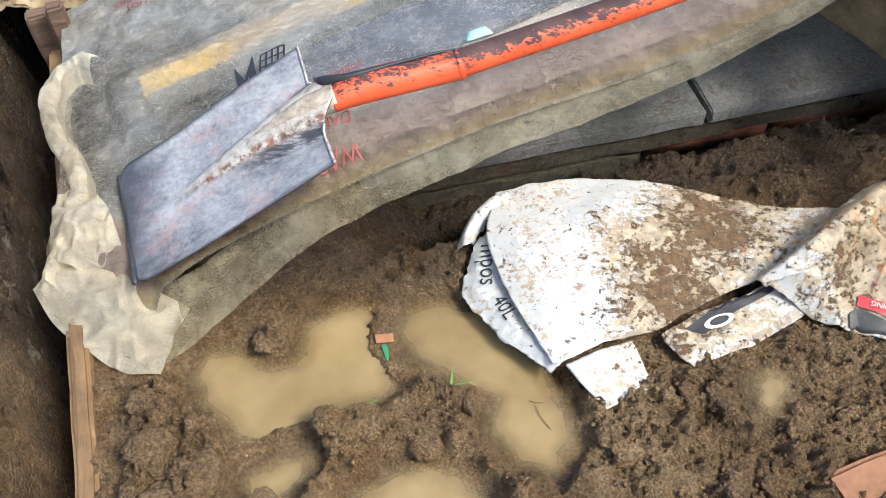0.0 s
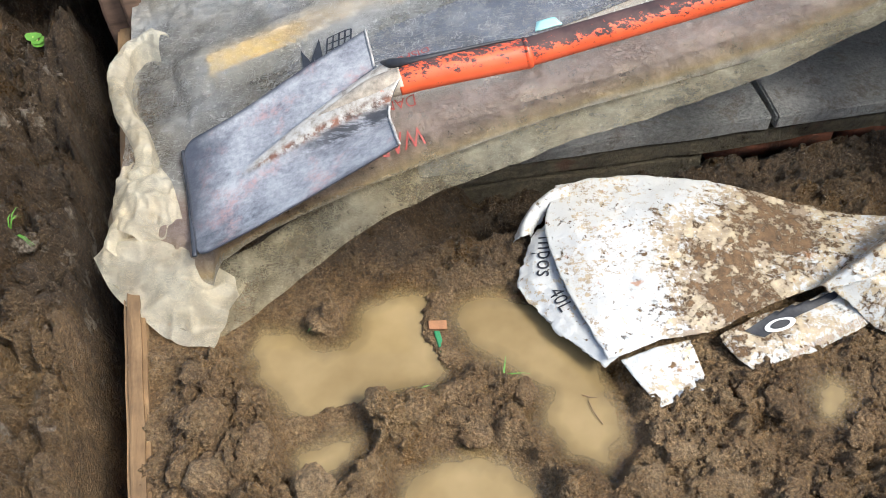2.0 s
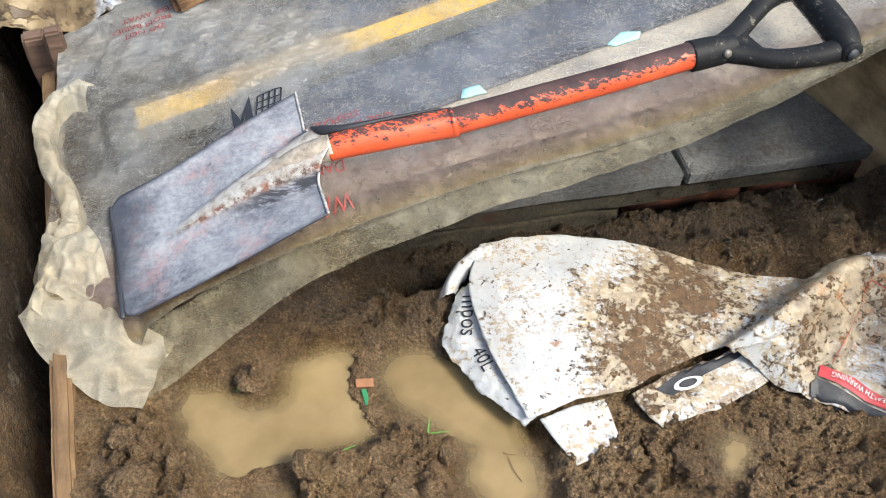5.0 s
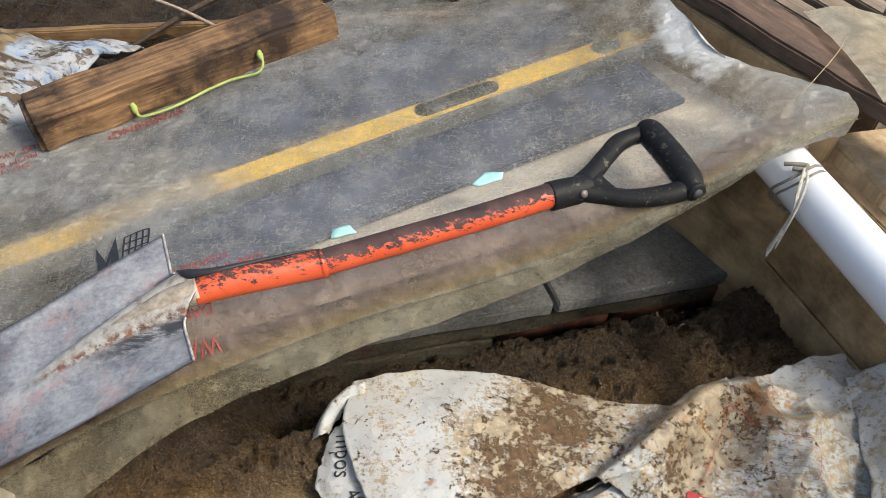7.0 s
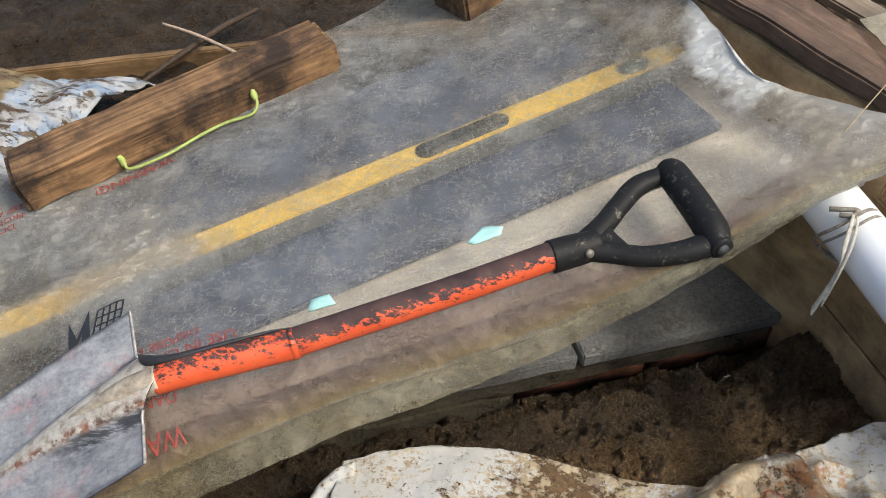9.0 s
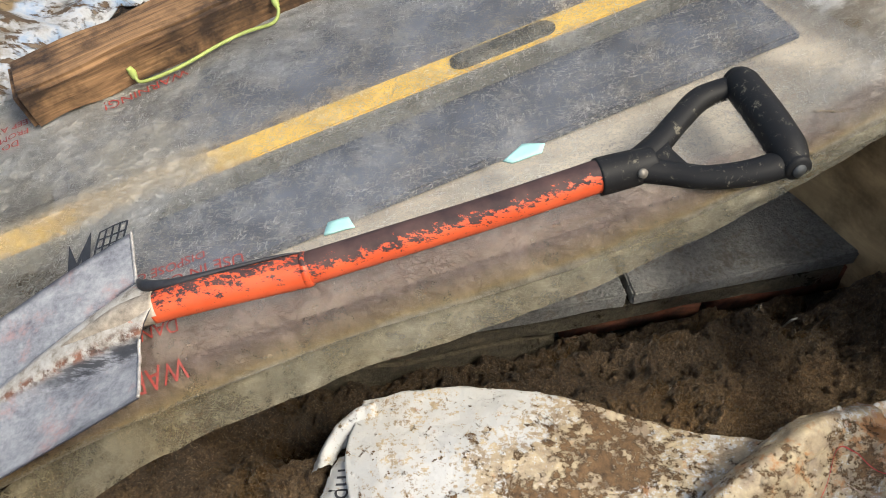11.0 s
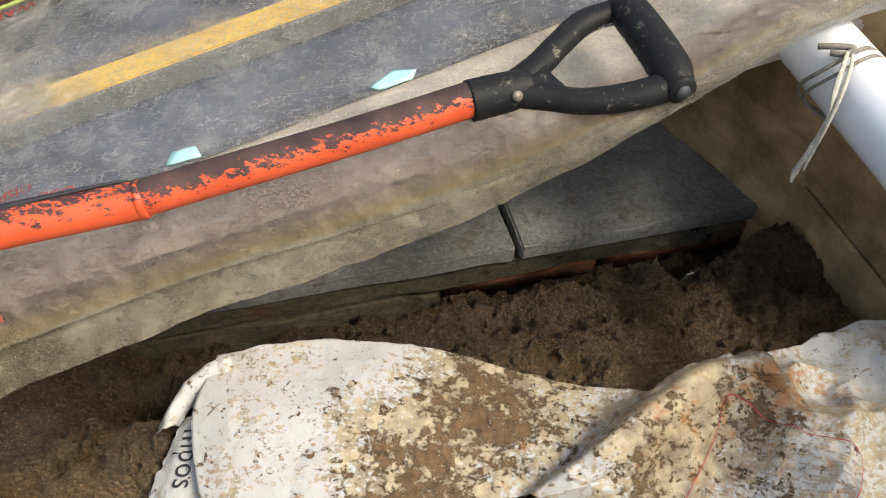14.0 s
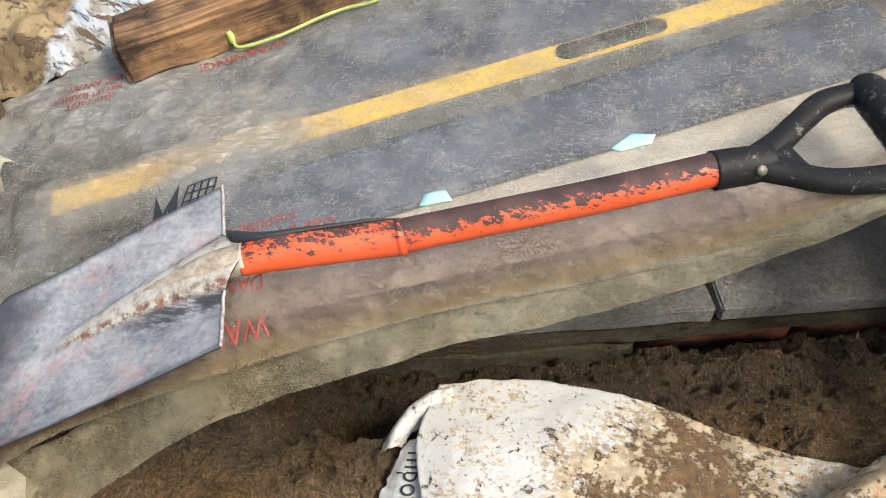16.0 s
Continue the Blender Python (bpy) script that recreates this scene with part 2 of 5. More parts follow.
    k.link(k.moved((1, 1, 0)), d.inputs[0])
    d.inputs[1].default_value = (-.225, 1.04, 0)
    fold = k.math("ADD", d.outputs["Value"], k.math("MULTIPLY", k.math("SUBTRACT", k.noise(16, 8, 0.7), 0.5), 0.20))
    amount = k.math("ADD", amount, k.ramp(fold, [(0.04, 0.85), (0.13, 0.0)]))
    amount = k.math("ADD", amount, layers)
    amount = k.math("ADD", amount, k.math("MULTIPLY", crinkle, 0.06))
    mx = k.node("ShaderNodeMixShader")
    k.link(amount, mx.inputs[0])
    k.link(clear.outputs[0], mx.inputs[1])
    k.link(body.outputs[0], mx.inputs[2])
    k.link(mx.outputs[0], k.out.inputs["Surface"])
    return k.m


POLY = polythene("cloudy_polythene", 0.0)
POLY_FOLDED = polythene("folded_cloudy_polythene", 0.46, (1.16, 1.08, 0.90), 0.15, 0.45)
POLY_HEM = polythene("single_greenish_polythene", 0.15, (0.98, 0.90, 0.68), 0.35, 0.7)


def bag_plastic():
    """White printed plastic, smeared and splashed with drying mud."""
    k = Mat("mud_splashed_white_plastic")

    def near(x, y, r, stretch=1.0):
        d = k.node("ShaderNodeVectorMath")
        d.operation = "DISTANCE"
        k.link(k.moved((1, stretch, 0)), d.inputs[0])
        d.inputs[1].default_value = (x, y * stretch, 0)
        return k.ramp(d.outputs["Value"], [(0.0, 1.0), (r, 0.0)])

    white = k.ramp(k.noise(6, 4, 0.5), [(0.35, (0.42, 0.42, 0.405)), (0.7, (0.52, 0.525, 0.53))])
    smear = k.math("MAXIMUM", k.math("MAXIMUM", near(.285, .655, .13), near(.36, .745, .13)), k.math("MAXIMUM", k.math("MULTIPLY", near(.50, .67, .12), 0.6), k.math("MAXIMUM", k.math("MULTIPLY", near(.62, .71, .09), 0.6), k.math("MULTIPLY", near(.64, .60, .08), 0.7))))
    film = k.math("MAXIMUM", smear, k.math("MAXIMUM", k.math("MULTIPLY", near(.55, .70, .36, 1.6), 0.36), near(.53, .70, .12)))
    rub = k.noise(1.0, 10, 0.8, k.moved((45, 120, 60), (0, 0, -28)), 0.5)
    dots = k.noise(120, 8, 0.8)
    grime = k.math("ADD", k.math("ADD", k.math("MULTIPLY", rub, 0.24), k.math("MULTIPLY", dots, 0.46)), k.math("MULTIPLY", k.noise(13, 8, 0.7), 0.30))
    ochre = k.ramp(k.math("ADD", grime, k.math("MULTIPLY", film, 0.155)), [(0.525, 0.0), (0.550, 1.0)])
    haze = k.math("MULTIPLY", k.ramp(k.noise(14, 6, 0.65), [(0.45, 0.0), (0.75, 1.0)]), 0.22)
    col = k.mix(haze, white, (0.50, 0.42, 0.28))
    col = k.mix(k.math("MULTIPLY", ochre, 0.8), col, k.ramp(k.noise(42, 6, 0.7), [(0.38, (0.19, 0.115, 0.045)), (0.62, (0.46, 0.35, 0.19))]))
    rust = k.ramp(k.math("ADD", k.noise(40, 6, 0.7), k.math("MULTIPLY", k.math("MAXIMUM", near(.645, .755, .09), k.math("MULTIPLY", near(.55, .70, .2, 1.6), 0.5)), 0.25)), [(0.64, 0.0), (0.72, 1.0)])
    col = k.mix(k.math("MULTIPLY", rust, 0.7), col, (0.34, 0.125, 0.025))
    patches = k.math("ADD", k.math("ADD", k.math("MULTIPLY", k.noise(34, 12, 0.75, distort=0.2), 0.34), k.math("MULTIPLY", k.noise(110, 10, 0.8), 0.40)), k.math("ADD", k.math("MULTIPLY", rub, 0.12), k.math("MULTIPLY", smear, 0.105)))
    specks = k.ramp(k.noise(75, 6, 0.65), [(0.65, 0.0), (0.665, 1.0)])
    splash = k.math("MAXIMUM", k.ramp(patches, [(0.488, 0.0), (0.506, 1.0)]), specks)
    col = k.mix(splash, col, k.ramp(k.noise(95, 7, 0.75), [(0.34, (0.045, 0.025, 0.012)), (0.6, (0.17, 0.10, 0.048))]))
    k.bump(k.math("ADD", k.math("MULTIPLY", splash, 0.5), k.math("ADD", k.noise(45, 6, 0.6), k.math("MULTIPLY", dots, 0.5))), 0.003, 0.8)
    return k.set(Base_Color=col, Roughness=k.mix(splash, (0.38, 0.38, 0.38), (0.9, 0.9, 0.9)))


BAG = bag_plastic()


def concrete():
    k = Mat("damp_grey_concrete")
    big, fine = k.noise(6, 6, 0.65), k.noise(170, 5, 0.7)
    col = k.ramp(k.math("ADD", k.math("MULTIPLY", big, 0.65), k.math("MULTIPLY", fine, 0.35)), [(0.38, (0.14, 0.137, 0.130)), (0.50, (0.34, 0.335, 0.32)), (0.64, (0.60, 0.585, 0.555))])
    smear = k.ramp(k.noise(24, 9, 0.75, distort=0.4), [(0.52, 0.0), (0.60, 1.0)])
    col = k.mix(k.math("MULTIPLY", smear, 0.55), col, (0.17, 0.12, 0.065))
    pits = k.ramp(k.noise(330, 4, 0.7), [(0.36, 0.25), (0.46, 1.0)])
    col = k.mix(0.35, col, pits, "MULTIPLY")
    k.bump(k.math("ADD", k.math("ADD", fine, pits), k.noise(45, 8, 0.75)), 0.012, 1.0)
    return k.set(Base_Color=col, Roughness=k.ramp(big, [(0.35, 0.30), (0.65, 0.6)]), Specular_IOR_Level=0.5)


CONCRETE = concrete()


def dark_mortar():
    """Wet mortar face, green-brown with mud and black holes."""
    k = Mat("wet_dark_mortar")
    big, fine = k.noise(11, 7, 0.7), k.noise(120, 6, 0.7)
    col = k.ramp(k.math("ADD", k.math("MULTIPLY", big, 0.55), k.math("MULTIPLY", fine, 0.45)), [(0.38, (0.032, 0.025, 0.016)), (0.50, (0.115, 0.097, 0.064)), (0.64, (0.23, 0.19, 0.125))])
    rusty = k.ramp(k.noise(9, 4, 0.6), [(0.58, 0.0), (0.66, 0.7)])
    col = k.mix(rusty, col, (0.14, 0.052, 0.028))
    k.bump(k.math("ADD", fine, k.noise(45, 8, 0.75)), 0.016, 1.0)
    return k.set(Base_Color=col, Roughness=k.ramp(big, [(0.35, 0.25), (0.65, 0.6)]), Specular_IOR_Level=0.5)


MORTAR = dark_mortar()


def brick():
    k = Mat("red_brown_brick")
    n, f = k.noise(30, 6, 0.7), k.noise(200, 4, 0.6)
    k.bump(f, 0.004, 0.7)
    return k.set(Base_Color=k.ramp(n, [(0.35, (0.07, 0.03, 0.018)), (0.6, (0.25, 0.085, 0.045))]), Roughness=0.8)


BRICK = brick()


def blade_steel():
    """Pale blue-grey paint rubbed through; dirty pressed rib, dark worn mouth, rosy rust."""
    k = Mat("worn_painted_steel")
    tc = k.node("ShaderNodeTexCoord").outputs["Object"]
    n, fine = k.noise(13, 7, 0.7, tc), k.noise(140, 6, 0.72, tc)
    streak = k.noise(1.0, 6, 0.7, k.moved((22, 90, 60), (0, 0, 20), tc), 0.6)
    tone = k.math("ADD", k.math("MULTIPLY", n, 0.5), k.math("ADD", k.math("MULTIPLY", fine, 0.3), k.math("MULTIPLY", streak, 0.2)))
    col = k.ramp(tone, [(0.38, (0.095, 0.098, 0.115)), (0.47, (0.235, 0.238, 0.262)), (0.60, (0.43, 0.43, 0.445))])
    sep = k.node("ShaderNodeSeparateXYZ")
    k.link(k.node("ShaderNodeTexCoord").outputs["UV"], sep.inputs[0])
    u, v = sep.outputs["X"], sep.outputs["Y"]
    side = k.math("SUBTRACT", v, 0.5)
    rosy = k.math("MULTIPLY", k.ramp(k.noise(16, 5, 0.65, tc), [(0.54, 0.0), (0.66, 1.0)]), k.ramp(k.noise(120, 6, 0.75, tc), [(0.42, 0.1), (0.58, 0.8)]))
    col = k.mix(rosy, col, (0.46, 0.27, 0.25))
    worn = k.math("ADD", k.math("ADD", u, k.math("MULTIPLY", v, 0.12)), k.math("MULTIPLY", k.math("SUBTRACT", k.noise(26, 7, 0.7, tc), 0.5), 0.26))
    col = k.mix(k.ramp(worn, [(0.08, 0.9), (0.30, 0.0)]), col, (0.050, 0.053, 0.068))
    reach = k.math("MULTIPLY", k.math("SUBTRACT", u, 0.26), 0.20)
    rib = k.math("SUBTRACT", k.math("ADD", k.math("ABSOLUTE", side), k.math("MULTIPLY", k.math("SUBTRACT", n, 0.5), 0.07)), reach)
    dirt = k.ramp(k.noise(70, 7, 0.72, tc), [(0.34, (0.20, 0.165, 0.13)), (0.48, (0.43, 0.385, 0.33)), (0.62, (0.56, 0.53, 0.49))])
    col = k.mix(k.math("MULTIPLY", k.ramp(rib, [(0.0, 0.95), (0.03, 0.0)]), k.ramp(u, [(0.26, 0.0), (0.36, 1.0)])), col, dirt)
    seam = k.math("MULTIPLY", k.ramp(k.math("ABSOLUTE", k.math("SUBTRACT", side, reach)), [(0.008, 1.0), (0.030, 0.0)]), k.ramp(k.noise(75, 5, 0.7, tc), [(0.44, 0.0), (0.56, 0.9)]))
    col = k.mix(k.math("MULTIPLY", seam, k.ramp(u, [(0.3, 0.0), (0.4, 1.0)])), col, k.ramp(k.noise(45, 4, 0.6, tc), [(0.42, (0.055, 0.024, 0.014)), (0.6, (0.22, 0.075, 0.035))]))
    flake = k.math("MULTIPLY", k.ramp(rib, [(0.0, 1.0), (0.02, 0.0)]), k.ramp(k.noise(90, 4, 0.6, k.moved((0.5, 1, 1), (0, 0, 20), tc)), [(0.66, 0.0), (0.70, 0.5)]))
    col = k.mix(flake, col, (0.62, 0.14, 0.06))
    flank = k.math("MULTIPLY", k.ramp(rib, [(0.0, 0.0), (0.02, 1.0), (0.06, 1.0), (0.10, 0.0)]), k.ramp(u, [(0.5, 0.0), (0.72, 1.0)]))
    col = k.mix(k.math("MULTIPLY", flank, k.ramp(k.noise(1.0, 7, 0.7, k.moved((10, 60, 40), (0, 0, 20), tc)), [(0.48, 0.0), (0.55, 0.9)])), col, (0.030, 0.030, 0.034))
    rim = k.math("MINIMUM", v, k.math("SUBTRACT", 1.0, v))
    rim = k.math("ADD", rim, k.math("MULTIPLY", k.math("SUBTRACT", k.noise(55, 6, 0.7, tc), 0.5), 0.06))
    col = k.mix(k.ramp(rim, [(0.0, 0.8), (0.035, 0.0)]), col, (0.04, 0.042, 0.055))
    k.bump(k.math("ADD", streak, k.math("MULTIPLY", fine, 0.6)), 0.0012, 0.6)
    return k.set(Base_Color=col, Metallic=0.1, Roughness=k.ramp(n, [(0.3, 0.32), (0.7, 0.55)]))


STEEL = blade_steel()


def plain(name, col, rough=0.5, metal=0.0, vary=0.25, scale=40):
    k = Mat(name)
    n = k.noise(scale, 6, 0.7)
    c = k.ramp(n, [(0.3, tuple(v * (1 - vary) for v in col)), (0.7, tuple(min(1, v * (1 + vary)) for v in col))])
    k.bump(n, 0.001, 0.4)
    return k.set(Base_Color=c, Roughness=rough, Metallic=metal)


def orange_paint(name, bared):
    """Chipped orange enamel over dark steel; the upper side is worn bare."""
    k = Mat(name)
    chips = k.ramp(k.noise(150, 9, 0.78, k.moved((0.6, 1, 1), (0, 0, -17))), [(0.28, 0.0), (0.72, 1.0)])
    sep = k.node("ShaderNodeSeparateXYZ")
    k.link(k.node("ShaderNodeTexCoord").outputs["UV"], sep.inputs[0])
    # V runs round the tube: the upper back side is worn bare
    worn = k.ramp(k.math("ABSOLUTE", k.math("SUBTRACT", sep.outputs["Y"], 0.36)), [(0.10, bared), (0.20, bared * 0.55), (0.36, 0.0)])
    bare = k.ramp(k.math("ADD", chips, worn), [(0.745, 0.0), (0.765, 1.0)])
    dark = k.ramp(k.noise(30, 5, 0.6), [(0.35, (0.032, 0.016, 0.017)), (0.7, (0.095, 0.050, 0.044))])
    orange = k.ramp(k.noise(18, 4, 0.6), [(0.3, (0.62, 0.075, 0.022)), (0.7, (0.78, 0.125, 0.045))])
    k.bump(bare, 0.001, -0.5)
    return k.set(Base_Color=k.mix(bare, orange, dark), Roughness=k.mix(bare, (0.38, 0.38, 0.38), (0.7, 0.7, 0.7)))


ORANGE = orange_paint("worn_orange_enamel", 0.72)
CHIPPED = orange_paint("chipped_orange_enamel", 0.34)


def black_plastic():
    k = Mat("scuffed_black_plastic")
    mudfilm = k.ramp(k.noise(85, 8, 0.78, distort=0.6), [(0.57, 0.0), (0.66, 1.0)])
    return k.set(Base_Color=k.mix(k.math("MULTIPLY", mudfilm, 0.7), (0.012, 0.012, 0.013), (0.22, 0.20, 0.15)), Roughness=0.55, Specular_IOR_Level=0.22)


BLACK = black_plastic()
PIPE_WHITE = plain("white_upvc", (0.82, 0.84, 0.88), 0.22, vary=0.04, scale=8)
YELLOW = plain("yellow_level_paint", (0.80, 0.54, 0.14), 0.4, vary=0.15)
LEVEL_DARK = plain("dark_rubber_grip", (0.045, 0.05, 0.055), 0.6)
TEAL = plain("pale_turquoise_tape", (0.42, 0.72, 0.68), 0.6, vary=0.12, scale=120)
RED_PRINT = plain("red_print", (0.30, 0.045, 0.035), 0.6, vary=0.5, scale=160)
BLACK_PRINT = plain("black_print", (0.022, 0.022, 0.026), 0.5, vary=0.5, scale=160)
RED_STRIP = plain("red_warning_band", (0.50, 0.04, 0.045), 0.5, vary=0.45, scale=60)
WHITE_PRINT = plain("white_print", (0.8, 0.78, 0.76), 0.5, vary=0.1)
GREY_PRINT = plain("grey_small_print", (0.36, 0.27, 0.21), 0.6, vary=0.4, scale=300)
STRING = plain("dirty_white_cord", (0.50, 0.47, 0.40), 0.8, vary=0.35, scale=150)
CORD_GREY = plain("grey_frayed_cord", (0.22, 0.20, 0.17), 0.85, vary=0.5, scale=200)
GREEN = plain("fresh_green_stem", (0.36, 0.43, 0.12), 0.5, vary=0.3)
LEAF = plain("green_weed_leaf", (0.10, 0.24, 0.035), 0.5, vary=0.3)
ZINC = plain("galvanised_steel", (0.42, 0.43, 0.42), 0.42, 0.7, vary=0.45, scale=90)
RIVET = plain("dull_rivet_steel", (0.22, 0.20, 0.17), 0.55, 0.5)
NECK_STEEL = plain("dirty_bare_steel", (0.40, 0.335, 0.265), 0.55, 0.2, vary=0.6, scale=60)
TWIG = plain("dry_twig_bark", (0.19, 0.12, 0.065), 0.85, vary=0.4, scale=120)


# ---- small tools ----
def world_place(ob):
    p = Vector(ob.location)
    while ob.parent:
        ob = ob.parent
        p += Vector(ob.location)
    return p


def thing(name, at, label, category, group="", kind=""):
    ob = new(name)
    ob.empty_display_size = 0.02
    ob.location = at
    return tagged(ob, label, category, group, kind)


def part(name, bm, material, parent=None, label="", smooth=True):
    """One mesh object from a bmesh in world coordinates."""
    me = bpy.data.meshes.new(name)
    if parent is not None:
        bmesh.ops.translate(bm, verts=bm.verts, vec=-world_place(parent))
    else:
        lo = Vector((sum(v.co.x for v in bm.verts), sum(v.co.y for v in bm.verts), 0)) / len(bm.verts)
        lo.z = min(v.co.z for v in bm.verts)
        bmesh.ops.translate(bm, verts=bm.verts, vec=-lo)
    bmesh.ops.recalc_face_normals(bm, faces=bm.faces)
    bm.to_mesh(me)
    bm.free()
    me.materials.append(material)
    for p in me.polygons:
        p.use_smooth = smooth
    ob = new(name, me)
    if parent is not None:
        ob.parent = parent
    else:
        ob.location = lo
    if label:
        ob["label"] = label
    return ob


def fbm(x, y, scale, octaves=5, gain=0.55, seed=0):
    """Smooth value noise on arrays, about -1 to 1."""
    total, amp, norm = np.zeros_like(x, dtype=float), 1.0, 0.0
    x, y = x * scale + 17.3 * seed, y * scale - 9.1 * seed
    for o in range(octaves):
        xi, yi = np.floor(x).astype(np.int64), np.floor(y).astype(np.int64)
        fx, fy = x - xi, y - yi
        fx, fy = fx * fx * fx * (fx * (6 * fx - 15) + 10), fy * fy * fy * (fy * (6 * fy - 15) + 10)

        def h(i, j):
            n = (i * 374761393 + j * 668265263 + (o + seed * 31) * 974711) & 0x7FFFFFFF
            n = ((n ^ (n >> 13)) * 1274126177) & 0x7FFFFFFF
            return ((n ^ (n >> 16)) & 0xFFFF) / 32767.5 - 1
        total += amp * ((h(xi, yi) * (1 - fx) + h(xi + 1, yi) * fx) * (1 - fy) + (h(xi, yi + 1) * (1 - fx) + h(xi + 1, yi + 1) * fx) * fy)
        norm += amp
        amp *= gain
        x, y = x * 2.03 + 5.7, y * 2.03 - 3.1
    return total / norm


def spline(points, ts):
    """Catmull-Rom through points, at parameters 0..1."""
    p = np.array(points, float)
    p = np.vstack([2 * p[0] - p[1], p, 2 * p[-1] - p[-2]])
    s = np.clip(np.asarray(ts, float), 0, 1) * (len(p) - 3)
    i = np.minimum(s.astype(int), len(p) - 4)
    f = (s - i)[:, None]
    a, b, c, d = p[i], p[i + 1], p[i + 2], p[i + 3]
    return 0.5 * (2 * b + (c - a) * f + (2 * a - 5 * b + 4 * c - d) * f ** 2 + (3 * b - a - 3 * c + d) * f ** 3)


def loft(rows, nu, nv, relief=None, printed=False):
    """A patch through several curves of control points; relief(x, y, z) gives the new z. UV: along, across."""
    us = np.linspace(0, 1, nu)
    curves = np.stack([spline(r, us) for r in rows])
    out = np.stack([spline(curves[:, i, :], np.linspace(0, 1, nv)) for i in range(nu)])
    if relief is not None:
        out[..., 2] = relief(out[..., 0], out[..., 1], out[..., 2])
    bm = bmesh.new()
    uv = bm.loops.layers.uv.new("UVMap")
    grid = [[bm.verts.new(out[i, j]) for j in range(nv)] for i in range(nu)]
    for i in range(nu - 1):
        for j in range(nv - 1):
            face = bm.faces.new((grid[i][j], grid[i + 1][j], grid[i + 1][j + 1], grid[i][j + 1]))
            for lp, (p, q) in zip(face.loops, ((i, j), (i + 1, j), (i + 1, j + 1), (i, j + 1))):
                lp[uv].uv = (p / (nu - 1), q / (nv - 1)) if printed else (0.5, 0.8)
    return bm


def thicken(bm, t):
    """Give an open patch a thickness t below it."""
    n = len(bm.verts)
    geom = bmesh.ops.duplicate(bm, geom=bm.verts[:] + bm.edges[:] + bm.faces[:])
    low = {v: geom["vert_map"][v] for v in list(bm.verts)[:n]}
    rim = [ed for ed in bm.edges if len(ed.link_faces) == 1 and ed.verts[0] in low and ed.verts[1] in low]
    for v in low.values():
        v.co.z -= t
    for ed in rim:
        p, q = ed.verts
        bm.faces.new((p, q, low[q], low[p]))
    return bm


def tube(points, radius, sides=12, steps=40, flat=1.0, closed_ends=True, twist=0.0):
    """A tube along a spline; radius is a number or a list to blend along it. UV: along, around."""
    ts = np.linspace(0, 1, steps)
    c = spline(points, ts)
    r = np.interp(ts, np.linspace(0, 1, len(radius)), radius) if isinstance(radius, (list, tuple)) else np.full(steps, radius)
    bm = bmesh.new()
    uv = bm.loops.layers.uv.new("UVMap")
    rings = []
    for i in range(steps):
        d = Vector(c[min(i + 1, steps - 1)] - c[max(i - 1, 0)]).normalized()
        side = d.cross(Vector((0, 0, 1)))
        side = side.normalized() if side.length > 1e-4 else Vector((1, 0, 0))
        up = side.cross(d)
        ring = []
        for k in range(sides):
            w = 2 * math.pi * k / sides + twist * ts[i]
            ring.append(bm.verts.new(Vector(c[i]) + (side * math.cos(w) + up * math.sin(w) * flat) * r[i]))
        rings.append(ring)
    for i in range(steps - 1):
        for k in range(sides):
            f = bm.faces.new((rings[i][k], rings[i][(k + 1) % sides], rings[i + 1][(k + 1) % sides], rings[i + 1][k]))
            for lp, (u, v) in zip(f.loops, ((ts[i], k), (ts[i], k + 1), (ts[i + 1], k + 1), (ts[i + 1], k))):
                lp[uv].uv = (u, v / sides)
    if closed_ends:
        bm.faces.new(rings[0][::-1])
        bm.faces.new(rings[-1])
    return bm


def block(size, m=None, bevel=0.004, segs=2, rough=0.0, cuts=0, seed=0):
    """A bevelled box of that size about its centre, optionally roughened, moved by m."""
    bm = bmesh.new()
    bmesh.ops.create_cube(bm, size=1)
    bmesh.ops.scale(bm, vec=size, verts=bm.verts)
    if bevel:
        bmesh.ops.bevel(bm, geom=bm.edges[:], offset=bevel, segments=segs, affect="EDGES")
    if cuts:
        long = max(size)
        axis = list(size).index(long)
        for i in range(1, cuts):
            no = [0, 0, 0]
            no[axis] = 1
            co = [0, 0, 0]
            co[axis] = -long / 2 + long * i / cuts
            bmesh.ops.bisect_plane(bm, geom=bm.verts[:] + bm.edges[:] + bm.faces[:], plane_co=co, plane_no=no)
    if rough:
        for v in bm.verts:
            v.co += Vector(noise.noise_vector(v.co * 14 + Vector((seed, 0, 0)))) * rough
    if m is not None:
        bmesh.ops.transform(bm, matrix=m, verts=bm.verts)
    return bm


def placed(name, bm, m, material, parent=None, label="", smooth=False):
    """One mesh object from a bmesh about its own centre, set at the pose m, so that its grain turns with it."""
    me = bpy.data.meshes.new(name)
    bmesh.ops.recalc_face_normals(bm, faces=bm.faces)
    bm.to_mesh(me)
    bm.free()
    me.materials.append(material)
    for p in me.polygons:
        p.use_smooth = smooth
    ob = new(name, me)
    if parent is not None:
        ob.parent = parent
        ob.matrix_basis = Matrix.Translation(-world_place(parent)) @ m
    else:
        ob.matrix_basis = m
    if label:
        ob["label"] = label
    return ob


def join(*bms):
    """Joins bmeshes into the first."""
    out = bms[0]
    for b in bms[1:]:
        me = bpy.data.meshes.new("joined")
        b.to_mesh(me)
        b.free()
        out.from_mesh(me)
        bpy.data.meshes.remove(me)
    return out


# ---- ground: one sheet with the muddy pit, the slot beside the plank and the far soil ----
def plank_x(y):
    return -0.438 - (y - 0.542) * 0.314


def slab_y(x):
    return 0.956 + 0.264 * (x - 0.215)


